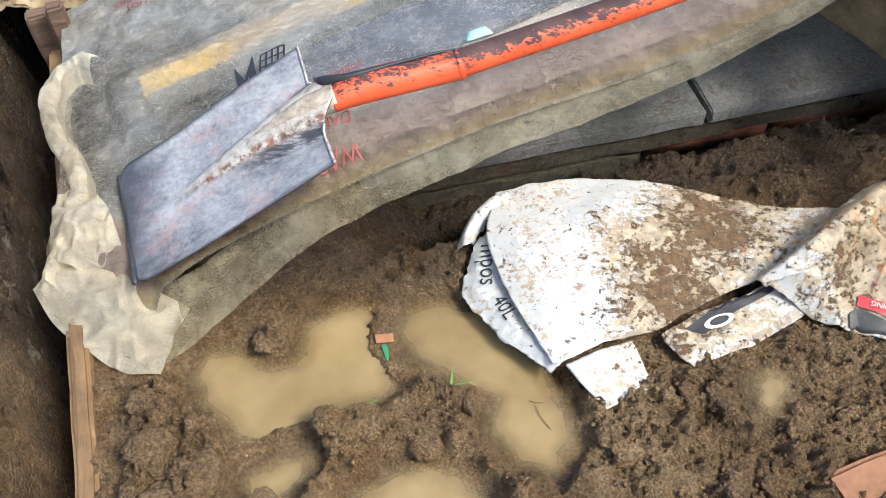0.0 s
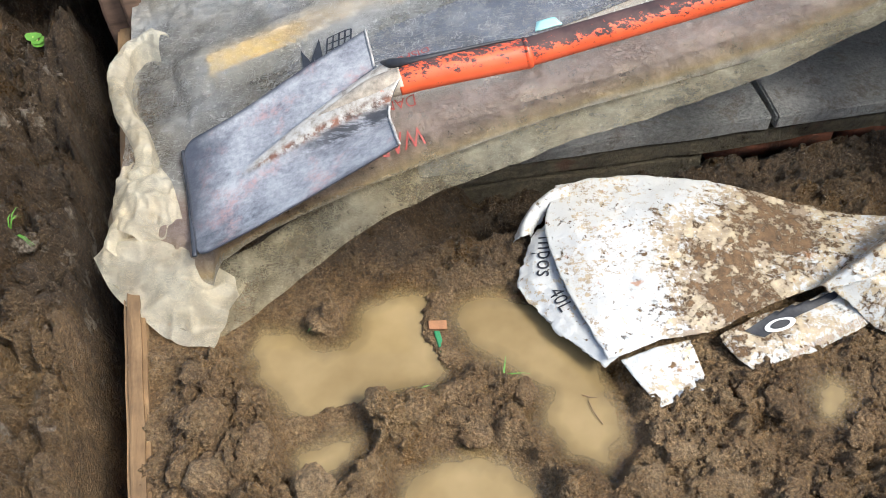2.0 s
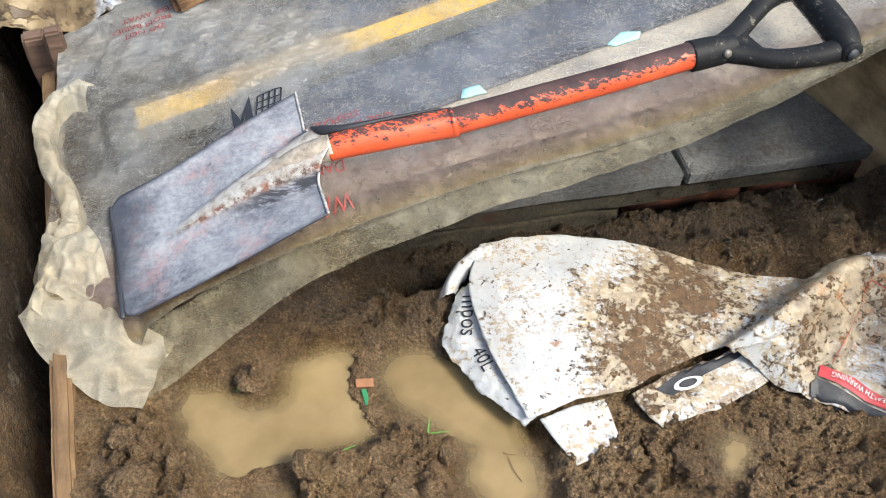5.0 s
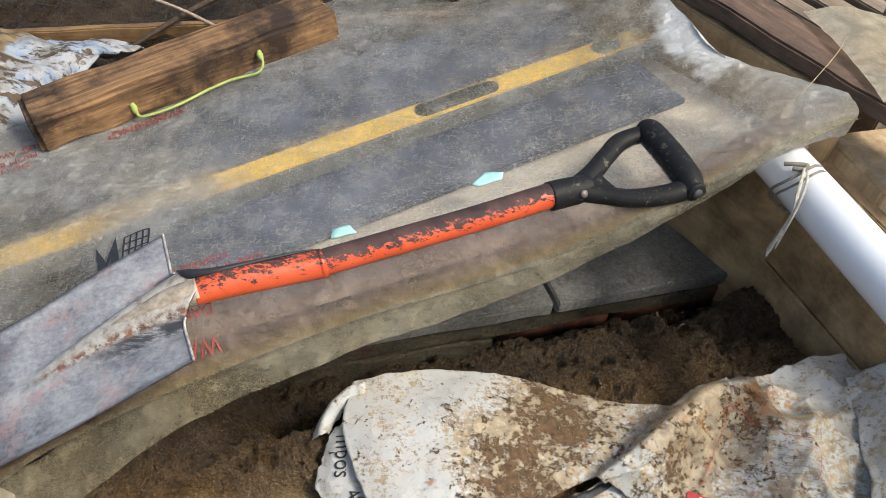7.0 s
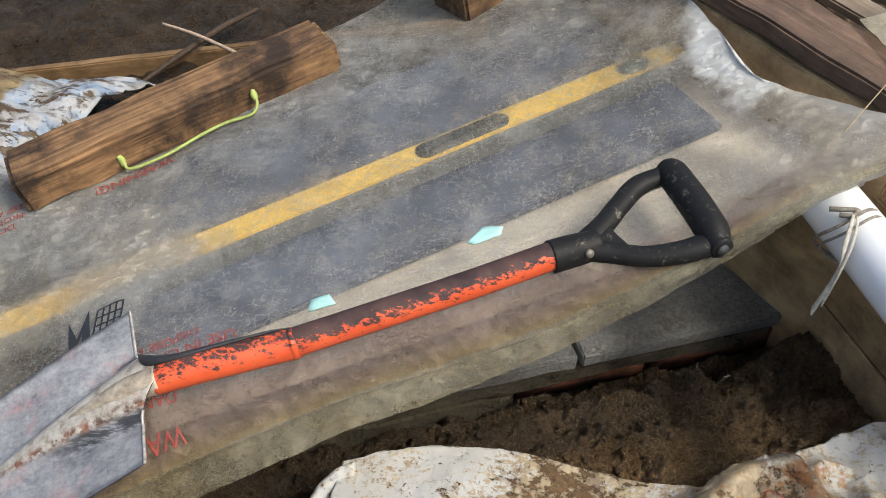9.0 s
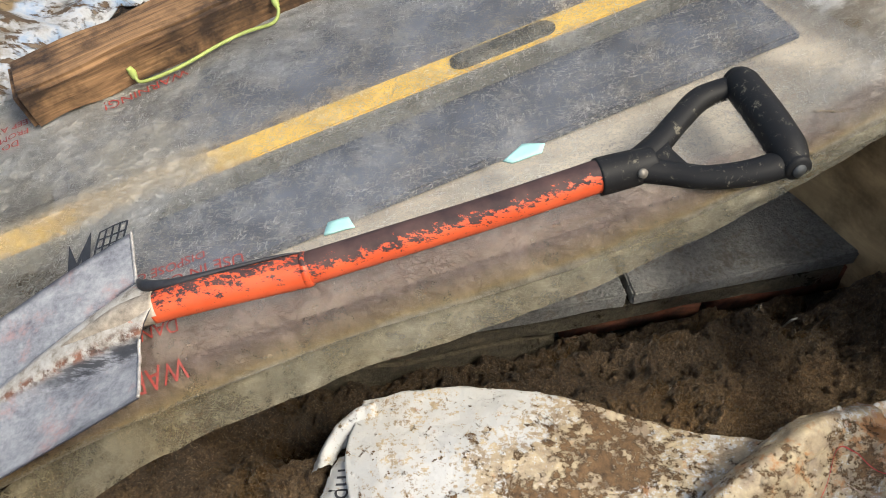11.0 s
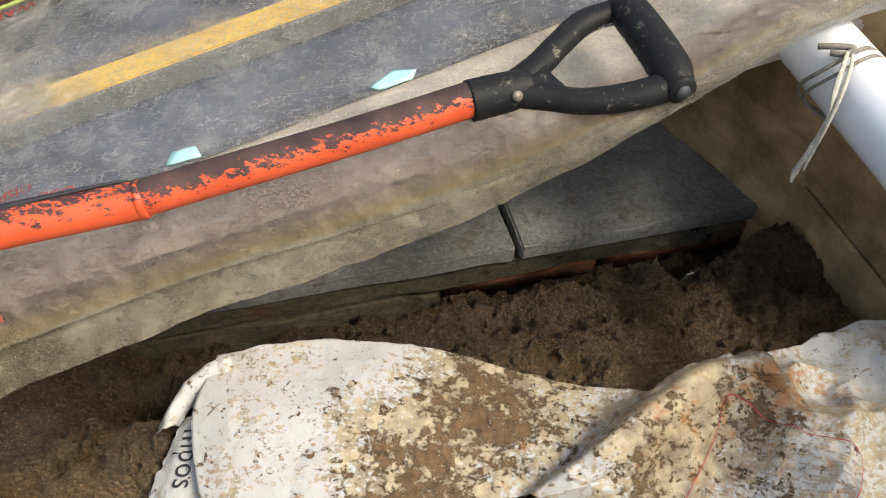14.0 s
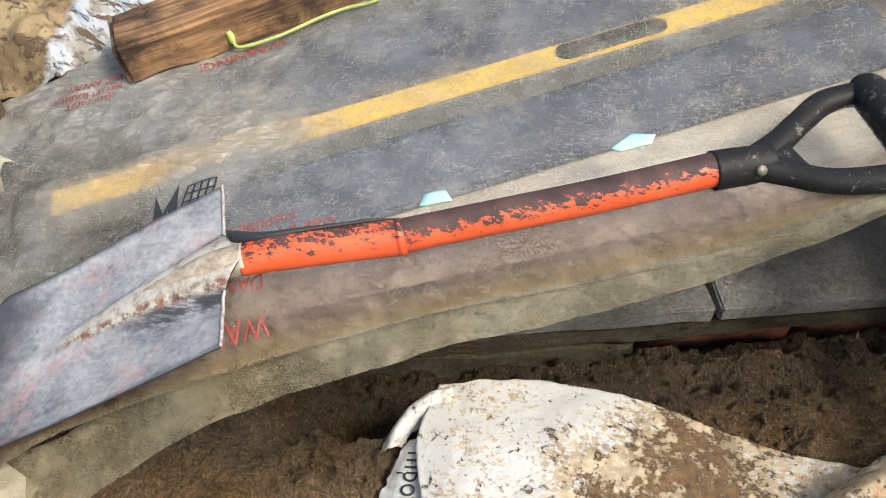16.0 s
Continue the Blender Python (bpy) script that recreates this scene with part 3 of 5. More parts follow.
def box_x(y):
    return 0.683 + (1.324 - y) * 0.305


POOLS = [
    [(-.307, .538), (-.301, .585), (-.252, .588), (-.215, .565), (-.185, .575), (-.179, .62), (-.135, .655), (-.085, .655), (-.07, .60), (-.055, .546), (-.066, .512), (-.141, .497), (-.165, .462), (-.205, .432), (-.245, .464), (-.279, .50)],
    [(-.228, .42), (-.175, .445), (-.15, .452), (-.158, .412), (-.195, .383), (-.224, .394)],
    [(-.058, .615), (-.046, .65), (.0, .664), (.06, .65), (.095, .605), (.132, .566), (.152, .50), (.155, .455), (.132, .418), (.09, .432), (.055, .476), (.06, .515), (.014, .546), (-.038, .575)],
    [(-.112, .35), (-.098, .40), (-.06, .428), (-.02, .434), (.02, .425), (.055, .39), (.06, .34), (.0, .29), (-.08, .30)],
    [(.375, .49), (.372, .53), (.395, .556), (.418, .535), (.408, .495)],
]


def pool_depth(x, y, poly):
    """Signed distance to a pool's rim: positive inside."""
    p = np.array(poly)
    q = np.roll(p, -1, axis=0)
    best = np.full(x.shape, 9.0)
    inside = np.zeros(x.shape, bool)
    for (ax, ay), (bx, by) in zip(p, q):
        ex, ey = bx - ax, by - ay
        s = np.clip(((x - ax) * ex + (y - ay) * ey) / (ex * ex + ey * ey), 0, 1)
        best = np.minimum(best, np.hypot(x - ax - s * ex, y - ay - s * ey))
        if ey != 0:
            inside ^= ((ay > y) != (by > y)) & (x < (y - ay) / ey * ex + ax)
    return np.where(inside, best, -best)


def step(v, lo, hi):
    s = np.clip((v - lo) / (hi - lo), 0, 1)
    return s * s * (3 - 2 * s)


def granules(x, y, size, seed):
    """Rounded crumbs packed at random: 0 in the gaps to 1 on their tops."""
    gx, gy = x / size, y / size
    ix, iy = np.floor(gx).astype(np.int64), np.floor(gy).astype(np.int64)
    best = np.zeros_like(gx)
    for dx in (-1, 0, 1):
        for dy in (-1, 0, 1):
            n = ((ix + dx) * 73856093 ^ (iy + dy) * 19349663 ^ seed * 83492791) & 0x7FFFFFFF
            n = ((n ^ (n >> 13)) * 1274126177) & 0x7FFFFFFF
            r1, r2, r3 = (n & 1023) / 1023, ((n >> 10) & 1023) / 1023, ((n >> 20) & 1023) / 1023
            rad = 0.35 + 0.45 * r3
            d2 = (gx - ix - dx - r1) ** 2 + (gy - iy - dy - r2) ** 2
            best = np.maximum(best, np.sqrt(np.maximum(0, rad * rad - d2)))
    return best


def ground_z(x, y):
    ridged = 1 - np.abs(fbm(x, y, 17, 5, 0.6, 3)) * 2.2
    lumps = 1 - np.abs(fbm(x, y, 42, 4, 0.6, 5)) * 2.0
    pit = 0.020 + 0.012 * fbm(x, y, 5, 3, 0.5, 1) + 0.022 * (ridged - 0.45) + 0.012 * (lumps - 0.4) + 0.0045 * (1 - 2 * np.abs(fbm(x, y, 105, 3, 0.6, 7)))
    smooth_zone = step(y, 0.60, 0.72) * step(-x, -0.75, -0.02)
    pit = pit * (1 - 0.45 * smooth_zone)
    # heaped rim at the near left and the near right
    crumbly = np.clip(0.75 + 0.9 * fbm(x, y, 9, 3, 0.5, 17), 0.1, 1.3) * (1 - 0.6 * smooth_zone) * (1 - 0.75 * step(y, 0.74, 0.84))
    crumbly = crumbly * (1 - 0.5 * step(x, 0.12, 0.24))
    warp = 0.006 * fbm(x, y, 60, 2, 0.5, 18)
    pit += 1.6 * crumbly * (0.017 * granules(x + warp, y - warp, 0.030, 1) + 0.013 * granules(x - warp, y + warp, 0.015, 2) + 0.008 * granules(x + 0.5 * warp, y, 0.0085, 3)) - 0.010
    pit += 0.022 * step(-x, 0.18, 0.36) * step(-y, -0.56, -0.40) + 0.025 * step(x, 0.16, 0.5) * step(-y, -0.48, -0.30)
    pit += 0.016 * (1 - 2 * np.abs(fbm(x, y, 14, 2, 0.45, 25))) * step(y, 0.74, 0.84)
    # hollow along the slab's foot
    brink = np.interp(x, (0.0, 0.085, 0.323, 0.563, 0.75), (0.12, 0.105, 0.064, 0.046, 0.04))
    pit -= 0.100 * step(y - slab_y(x) + 0.02 * fbm(x, y, 20, 3, 0.6, 44), -brink - 0.030, -brink + 0.012) * step(x, -0.25, 0.05) * (1 - 0.2 * ridged)
    pit = np.where(y - slab_y(x) < -0.16, np.maximum(pit, 0.005 + 0.004 * lumps), pit)
    draped = step(pool_depth(x, y, [(-.58, .72), (-.54, .62), (-.40, .515), (-.30, .515), (-.19, .62), (-.09, .71), (-.05, .80), (-.58, .82)]), -0.005, 0.02)
    pit = pit * (1 - draped) + np.minimum(pit, 0.006) * draped
    lying = step(pool_depth(x, y, [(.05, .80), (.08, .62), (.20, .50), (.45, .60), (.65, .55), (.95, .42), (.95, .86), (.74, .84), (.54, .74), (.40, .78)]), 0, 0.03)
    pit = pit * (1 - lying) + np.minimum(pit, 0.016) * lying
    pit -= 0.05 * np.exp(-(((x - .628) / .03) ** 2 + ((y - .985) / .03) ** 2))
    by_plank = step(x - plank_x(y), 0.075, 0.03)
    pit = pit * (1 - by_plank) + np.minimum(pit, 0.008 + 0.3 * np.maximum(0, pit)) * by_plank
    for k, poly in enumerate(POOLS):
        d = pool_depth(x, y, poly) + 0.008 + 0.009 * fbm(x, y, 45, 4, 0.6, 11 + k)
        level = 0.018 if k == 4 else 0.0
        wet = level - 0.001 - 0.030 * step(d, -0.006, 0.062) + 0.002 * (lumps - 0.4) * step(-d, -0.03, 0)
        shore = level - 0.002 + (np.maximum(pit, level + 0.004) - level + 0.002) * step(-d, 0, 0.020)
        pit = np.where(d > 0, wet, np.where(d > -0.03, shore, pit))
    # below the slabs and the covered board
    under = step(y - slab_y(x), -0.01, 0.02)
    z = pit * (1 - under) + (-0.12 + 0.01 * fbm(x, y, 12, 3)) * under
    covered = step(-x, 0.02, 0.16) * step(y, 0.70, 0.82)
    z = z * (1 - covered) + (0.0 + 0.02 * fbm(x, y, 9, 4, 0.55, 2)) * covered
    far = -0.06 + 0.012 * granules(x, y, 0.05, 8) + 0.03 * fbm(x, y, 4, 5, 0.6, 8) + 0.012 * fbm(x, y, 26, 4, 0.6, 9)
    f = step(y, 1.40, 1.55)
    z = z * (1 - f) + far * f
    # outside the shuttering
    right = step(x - box_x(y), 0.01, 0.05)
    z = z * (1 - right) + (-0.02 + 0.02 * fbm(x, y, 7, 4, 0.5, 6)) * right
    # slot and bank beyond the edging plank
    d = plank_x(y) - x
    bank = -0.055 + 0.02 * fbm(x, y, 5, 3, 0.5, 4) + 0.075 * granules(x + warp, y, 0.042, 5) + 0.040 * granules(x, y + warp, 0.019, 6) + 0.016 * granules(x - warp, y, 0.010, 16) + 0.020 * (1 - 2 * np.abs(fbm(x, y, 18, 5, 0.6, 12))) + 0.006 * fbm(x, y, 70, 3, 0.6, 13)
    slot = -0.33 + 0.03 * fbm(x, y, 14, 3)
    wall = step(d + 0.015 * fbm(x, y, 12, 4, 0.6, 14), 0.066, 0.098)
    side = slot * (1 - wall) + bank * wall
    open_end = (1 - step(y, 1.5, 1.9)) * step(y, -0.1, 0.12)
    left = step(d, 0.012, 0.016)
    z = z * (1 - left) + (side * open_end + far * (1 - open_end)) * left
    off_x, off_y = np.maximum(np.maximum(-1.1 - x, x - 1.35), 0), np.maximum(np.maximum(0.12 - y, y - 2.7), 0)
    away = step(np.hypot(off_x, off_y), 0.0, 0.7)
    return z * (1 - away) + (-0.05 + 0.05 * fbm(x, y, 0.8, 4, 0.5, 15)) * away


def axis(lo, hi, fine, far):
    mid = np.arange(lo, hi, fine)
    out, s, p = [], fine, hi
    while p < far:
        out.append(p)
        s *= 1.13
        p += s
    out.append(far)
    tail, s, p = [], fine, lo
    while p > -far:
        s *= 1.13
        p -= s
        tail.append(p)
    return np.concatenate([np.array(tail[::-1]), mid, np.array(out)])


def make_ground():
    xs, ys = axis(-0.80, 0.86, 0.0027, 80), axis(0.27, 1.08, 0.0027, 80)
    ys = np.unique(np.concatenate([ys[ys < 1.08], np.arange(1.08, 2.4, 0.011), ys[ys > 2.4]]))
    gx, gy = np.meshgrid(xs, ys, indexing="ij")
    gz = ground_z(gx, gy)
    nx, ny = gx.shape
    me = bpy.data.meshes.new("ground")
    idx = np.arange(nx * ny).reshape(nx, ny)
    quads = np.stack([idx[:-1, :-1], idx[1:, :-1], idx[1:, 1:], idx[:-1, 1:]], -1).reshape(-1, 4)
    me.vertices.add(nx * ny)
    me.vertices.foreach_set("co", np.stack([gx, gy, gz], -1).astype(np.float32).ravel())
    me.loops.add(quads.size)
    me.loops.foreach_set("vertex_index", quads.astype(np.int32).ravel())
    me.polygons.add(len(quads))
    me.polygons.foreach_set("loop_start", np.arange(0, quads.size, 4, dtype=np.int32))
    me.polygons.foreach_set("use_smooth", np.ones(len(quads), bool))
    me.update(calc_edges=True)
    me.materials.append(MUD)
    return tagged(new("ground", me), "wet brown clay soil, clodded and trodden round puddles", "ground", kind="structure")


ground = make_ground()


def puddle(region, level):
    """Water over a stretch of the plan; U holds its depth in centimetres / 4."""
    x0, x1, y0, y1 = region
    gx, gy = np.meshgrid(np.arange(x0, x1 + .001, .004), np.arange(y0, y1 + .001, .004), indexing="ij")
    depth = level - ground_z(gx, gy)
    bm = bmesh.new()
    uv = bm.loops.layers.uv.new("UVMap")
    near = depth > -0.004
    made = {}

    def corner(i, j):
        if (i, j) not in made:
            made[i, j] = bm.verts.new((gx[i, j], gy[i, j], level))
        return made[i, j]
    for i in range(gx.shape[0] - 1):
        for j in range(gx.shape[1] - 1):
            if near[i, j] or near[i + 1, j] or near[i, j + 1] or near[i + 1, j + 1]:
                idx = ((i, j), (i + 1, j), (i + 1, j + 1), (i, j + 1))
                face = bm.faces.new([corner(*q) for q in idx])
                for lp, q in zip(face.loops, idx):
                    lp[uv].uv = (max(0.0, depth[q]) * 25, 0.5)
    tagged(part("puddle", bm, WATER), "puddle of cloudy tan rainwater lying in the mud", "puddle", "puddles in the mud", "structure")


for region, level in (((-.344, -.064, .456, .70), 0.0), ((-.344, -.136, .332, .456), 0.0), ((-.064, .20, .444, .70), 0.0), ((.072, .20, .388, .444), 0.0), ((-.136, .072, .248, .444), 0.0), ((.34, .45, .46, .59), 0.018)):
    puddle(region, level)

# ---- covered boards and the slabs below ----
SLOPE = 0.2


def deck_z(x):
    return 0.213 + SLOPE * x


def tilted(x, y, drop, turn):
    """A pose on the sloping deck, turned in plan, drop below it."""
    return Matrix.Translation((x, y, deck_z(x) - drop)) @ Matrix.Rotation(-math.atan(SLOPE), 4, "Y") @ Matrix.Rotation(radians(turn), 4, "Z")


pale = placed("pale_board", block((1.0, 0.44, 0.018), None, 0.003), tilted(0.253, 1.156, 0.056, 16.5), PALE_BOARD)
tagged(pale, "pale dirty board lying aslope under the polythene sheet", "board")
panel_ob = placed("slate_panel", block((0.96, 0.41, 0.012), None, 0.003), tilted(0.089, 1.214, 0.0405, 22.8), PANEL)
tagged(panel_ob, "slate-blue flat panel seen through the polythene sheet", "panel")

# ---- spirit level under the sheet ----
level_m = tilted(0.063, 1.157, 0.0145, 23.1)
level = thing("spirit_level", (0.055, 1.152, deck_z(0.055)), "yellow spirit level with dark hand holes under the sheet", "spirit level")


def oval(w, d, h, m):
    """A flat pad with rounded ends."""
    bm = bmesh.new()
    ring = []
    for q in np.linspace(0, 2 * math.pi, 33)[:-1]:
        c, s_ = math.cos(q), math.sin(q)
        ring.append(bm.verts.new((math.copysign(w / 2 - d / 2, c) + c * d / 2, s_ * d / 2, h / 2)))
    bm.faces.new(ring)
    thicken(bm, h)
    bmesh.ops.transform(bm, matrix=m, verts=bm.verts)
    return bm


def on_level(x, y, z):
    return level_m @ Matrix.Translation((x, y, z))


placed("body", block((1.108, 0.046, 0.028), None, 0.002), on_level(0.012, 0, -0.006), YELLOW, level)
placed("rail", block((1.09, 0.012, 0.027), None, 0.002), on_level(0.012, -0.0285, -0.0065), plain("dull_level_edge", (0.20, 0.20, 0.19), 0.5), level, "dull grey lower edge rail")
for x in (-0.545, 0.570):
    placed("end_cap", block((0.026, 0.052, 0.030), None, 0.006), on_level(x, 0, -0.0055), LEVEL_DARK, level, "dark rubber end cap")
for x, w in ((0.185, 0.15),):
    part("hand_hole", oval(w, 0.034, 0.006, on_level(x, 0, 0.0066)), LEVEL_DARK, level, "dark oval hand hole")
part("vial_window", oval(0.052, 0.034, 0.006, on_level(0.475, 0, 0.0066)), plain("dull_green_vial", (0.10, 0.14, 0.12), 0.3), level, "dark greenish vial window")

# ---- polythene sheet ----
FRONT = [(-.521, .66, .03), (-.486, .617, .025), (-.39, .565, .018), (-.335, .56, .02), (-.27, .61, .04), (-.153, .68, .105), (.05, .770, .153), (.2, .812, .19), (.35, .855, .242), (.5, .902, .315), (.612, .942, .38), (.69, .975, .408), (.757, 1.005, .42)]
BROW = [(-.515, .79, .070), (-.465, .755, .085), (-.40, .73, .10), (-.34, .735, .12), (-.27, .76, .15), (-.15, .80, .183), (.05, .86, .224), (.2, .90, .254), (.35, .94, .287), (.5, .98, .328), (.615, 1.01, .388), (.69, 1.03, .412), (.757, 1.03, .425)]
REAR = [(-.60, 1.15, .085), (-.51, 1.215, .111), (-.41, 1.30, .134), (-.30, 1.37, .155), (-.20, 1.43, .175), (-.08, 1.50, .20), (.08, 1.60, .232), (.2, 1.70, .256), (.44, 1.64, .325), (.550, 1.42, .385), (.582, 1.30, .398), (.610, 1.17, .402), (.755, 1.055, .425)]
CREASE = [tuple(f * 0.62 + b * 0.38 + d for f, b, d in zip(p, q, (0, 0, -0.004))) for p, q in zip(FRONT, BROW)]
MIDDLE = [tuple(b * 0.5 + r * 0.5 for b, r in zip(p, q)) for p, q in zip(BROW, REAR)]
NEARMID = [tuple(b * 0.8 + r * 0.2 for b, r in zip(p, q)) for p, q in zip(BROW, REAR)]


def sheet_relief(x, y, z):
    folds = 0.006 * fbm(x * 0.5 + y * 0.2, y - 0.4 * x, 11, 4, 0.5, 21)
    pleats = 0.004 * (1 - 2 * np.abs(fbm(x, y, 22, 3, 0.5, 22)))
    loose = 1 - 0.5 * step(y, 0.85, 0.95) * step(x, -0.38, -0.28)
    out = z + (folds + pleats) * loose + 0.003
    # the level and the panel hold it up
    along = (x - 0.063) * 0.9198 + (y - 1.157) * 0.3923
    across = -(x - 0.063) * 0.3923 + (y - 1.157) * 0.9198
    held = 0.1984 + SLOPE * x + 0.014 * (1 - step(np.abs(across), 0.03, 0.06)) - 0.3 * step(np.abs(along - 0.01), 0.575, 0.70) - 0.03 * step(-across, 0.20, 0.26)
    out = np.maximum(out, held)
    return np.minimum(out, under_blade(x, y))


def under_blade(x, y):
    """The height to which the shovel's blade presses the sheet down."""
    s_ = ((x + .400) * .9385 + (y - .711) * .3452) / .272
    w_ = (-(x + .400) * .3452 + (y - .711) * .9385) / .115
    blade = 0.090 + 0.122 * s_ - 0.010 + 0.10 * np.maximum(0, np.abs(w_) - 1) + 0.12 * np.maximum(0, -s_ - .02) + 0.1 * np.maximum(0, s_ - 1)
    return blade


# the front edge is turned under along the crease; a single hem hangs out below it
LIP = [tuple(c + d for c, d in zip(p, (0.002, 0.005, -0.040))) for p in CREASE]
sheet_bm = loft([LIP, CREASE, BROW, NEARMID, MIDDLE, REAR], 240, 120, sheet_relief, True)
from mathutils.bvhtree import BVHTree
SHEET_TREE = BVHTree.FromBMesh(sheet_bm)
sheet = thing("polythene_sheet", (0.1, 1.1, 0.23), "cloudy mud-stained polythene sheet draped over a sloping board", "plastic sheet")
part("sheet", sheet_bm, POLY, sheet)
TUCK = [tuple(c + d for c, d in zip(p, (0.006, 0.030, 0.004))) for p in CREASE]
HANG = [tuple(0.45 * c + 0.55 * f + d for c, f, d in zip(p, q, (0, 0.004, -0.006))) for p, q in zip(CREASE, FRONT)]
hang_bm = loft([FRONT, HANG, TUCK], 240, 24, lambda x, y, z: np.minimum(z, under_blade(x, y) + 0.004) + 0.004 * fbm(x * 0.6, y, 24, 3, 0.5, 23) + 0.003 * (1 - 2 * np.abs(fbm(x, y * 0.6, 30, 2, 0.5, 24))))
part("hanging_hem", hang_bm, POLY_HEM, sheet, "clearer greenish hem hanging below the crease")
HEM_LINE = [(-.500, .992, .125), (-.530, 1.0, .125), (-.555, .978, .112), (-.556, .92, .105), (-.527, .86, .10), (-.494, .815, .10), (-.479, .775, .095), (-.483, .735, .085), (-.488, .69, .07), (-.500, .652, .05)]


def beside(line, off, up):
    """The line moved sideways in the plan and raised."""
    out = []
    for i, p in enumerate(line):
        q, o = line[min(i + 1, len(line) - 1)], line[max(i - 1, 0)]
        d = Vector((q[0] - o[0], q[1] - o[1], 0)).normalized()
        out.append((p[0] - d.y * off, p[1] + d.x * off, p[2] + up))
    return out


def crisp(amount, scale, seed):
    """Hard creases between flat facets."""
    return lambda x, y, z: z + amount * (0.5 - np.abs(fbm(x, y, scale, 1, 0.5, seed)) * 2) + amount * 0.5 * (0.5 - np.abs(fbm(x, y, scale * 2.6, 1, 0.5, seed + 1)) * 2)


hem = loft([beside(HEM_LINE, .020, -.030), beside(HEM_LINE, .0145, -.004), beside(HEM_LINE, .0125, .005), beside(HEM_LINE, .002, .010), beside(HEM_LINE, -.009, .004), beside(HEM_LINE, -.012, -.006)], 170, 40, crisp(0.006, 30, 31))
for v in hem.verts:
    wob = noise.noise_vector(v.co * 38)
    v.co += Vector((wob.x, wob.y, 0)) * 0.004
part("rolled_hem", hem, POLY_FOLDED, sheet, "crumpled rolled hem of the sheet")
flap = loft([[(-.524, .655, .042), (-.486, .607, .03), (-.43, .568, .024), (-.385, .546, .022), (-.345, .544, .024)],
             [(-.505, .665, .058), (-.45, .63, .056), (-.40, .61, .05), (-.36, .598, .046), (-.33, .585, .04)],
             [(-.47, .672, .066), (-.43, .665, .068), (-.39, .652, .064), (-.35, .638, .058), (-.318, .625, .05)]],
            90, 60, crisp(0.008, 15, 33))
part("folded_flap", flap, POLY_FOLDED, sheet, "doubled-over corner flap")
pocket = loft([[(-.50, .79, .085), (-.46, .77, .10), (-.43, .74, .10), (-.41, .70, .09), (-.40, .66, .07)],
               [(-.51, .74, .075), (-.475, .72, .095), (-.445, .70, .10), (-.425, .675, .09), (-.41, .65, .07)],
               [(-.50, .685, .06), (-.48, .67, .075), (-.455, .66, .075), (-.43, .655, .07), (-.41, .645, .065)]],
              60, 50, lambda x, y, z: z + 0.012 * (0.5 - np.abs(fbm(x, y, 20, 1, 0.5, 35)) * 2) + 0.006 * (0.5 - np.abs(fbm(x, y, 48, 2, 0.5, 36)) * 2))
part("crumpled_pocket", pocket, POLY_FOLDED, sheet, "crumpled end fold")


def drape(bm, tree, lift):
    for v in bm.verts:
        hit, nor, _, _ = tree.ray_cast(Vector((v.co.x, v.co.y, 2.0)), Vector((0, 0, -1)))
        if hit is not None:
            v.co.z = hit.z + lift
    return bm


def lettering(text, at, size, turn, squash=1.0):
    """Flat letters as a bmesh in the plan, starting at a point."""
    cu = bpy.data.curves.new("lettering", "FONT")
    cu.body, cu.size, cu.resolution_u = text, size, 3
    ob = bpy.data.objects.new("lettering", cu)
    scene.collection.objects.link(ob)
    bpy.context.view_layer.update()
    me = bpy.data.meshes.new_from_object(ob)
    bpy.data.objects.remove(ob)
    bm = bmesh.new()
    bm.from_mesh(me)
    bmesh.ops.triangulate(bm, faces=bm.faces)
    bmesh.ops.transform(bm, matrix=pose(at[0], at[1], 0, 0, 0, turn) @ Matrix.Diagonal((squash, 1, 1, 1)), verts=bm.verts)
    return bm


def patch_plan(points, cuts=5):
    """A flat polygon in the plan, cut finely enough to drape."""
    bm = bmesh.new()
    bm.faces.new([bm.verts.new((x, y, 0)) for x, y in points])
    bmesh.ops.triangulate(bm, faces=bm.faces)
    bmesh.ops.subdivide_edges(bm, edges=bm.edges[:], cuts=cuts, use_grid_fill=True)
    return bm


PRINT_LIFT = 0.003
for text, at, size, turn in (("WARNING!", (-.104, .776), .026, 199), ("DANGER OF", (-.116, .812), .019, 197), ("USE IN CRIBS,", (-.060, .897), .021, 197), ("DISPOSE OF", (-.106, .905), .017, 197),
                             ("WARNING!", (-.212, 1.262), .024, 205), ("KEEP AWAY", (-.420, 1.200), .016, 203), ("FROM BABIES", (-.423, 1.178), .016, 203), ("DO NOT", (-.430, 1.156), .016, 203)):
    part("lettering", drape(lettering(text, at, size, turn), SHEET_TREE, PRINT_LIFT), RED_PRINT, sheet, "faded red warning lettering")
part("emblem", drape(patch_plan([(-.272, .890), (-.288, .947), (-.268, .916), (-.264, .964), (-.247, .905), (-.256, .898), (-.263, .922), (-.266, .893)]), SHEET_TREE, PRINT_LIFT), BLACK_PRINT, sheet, "black angular emblem")
grid_bm = bmesh.new()
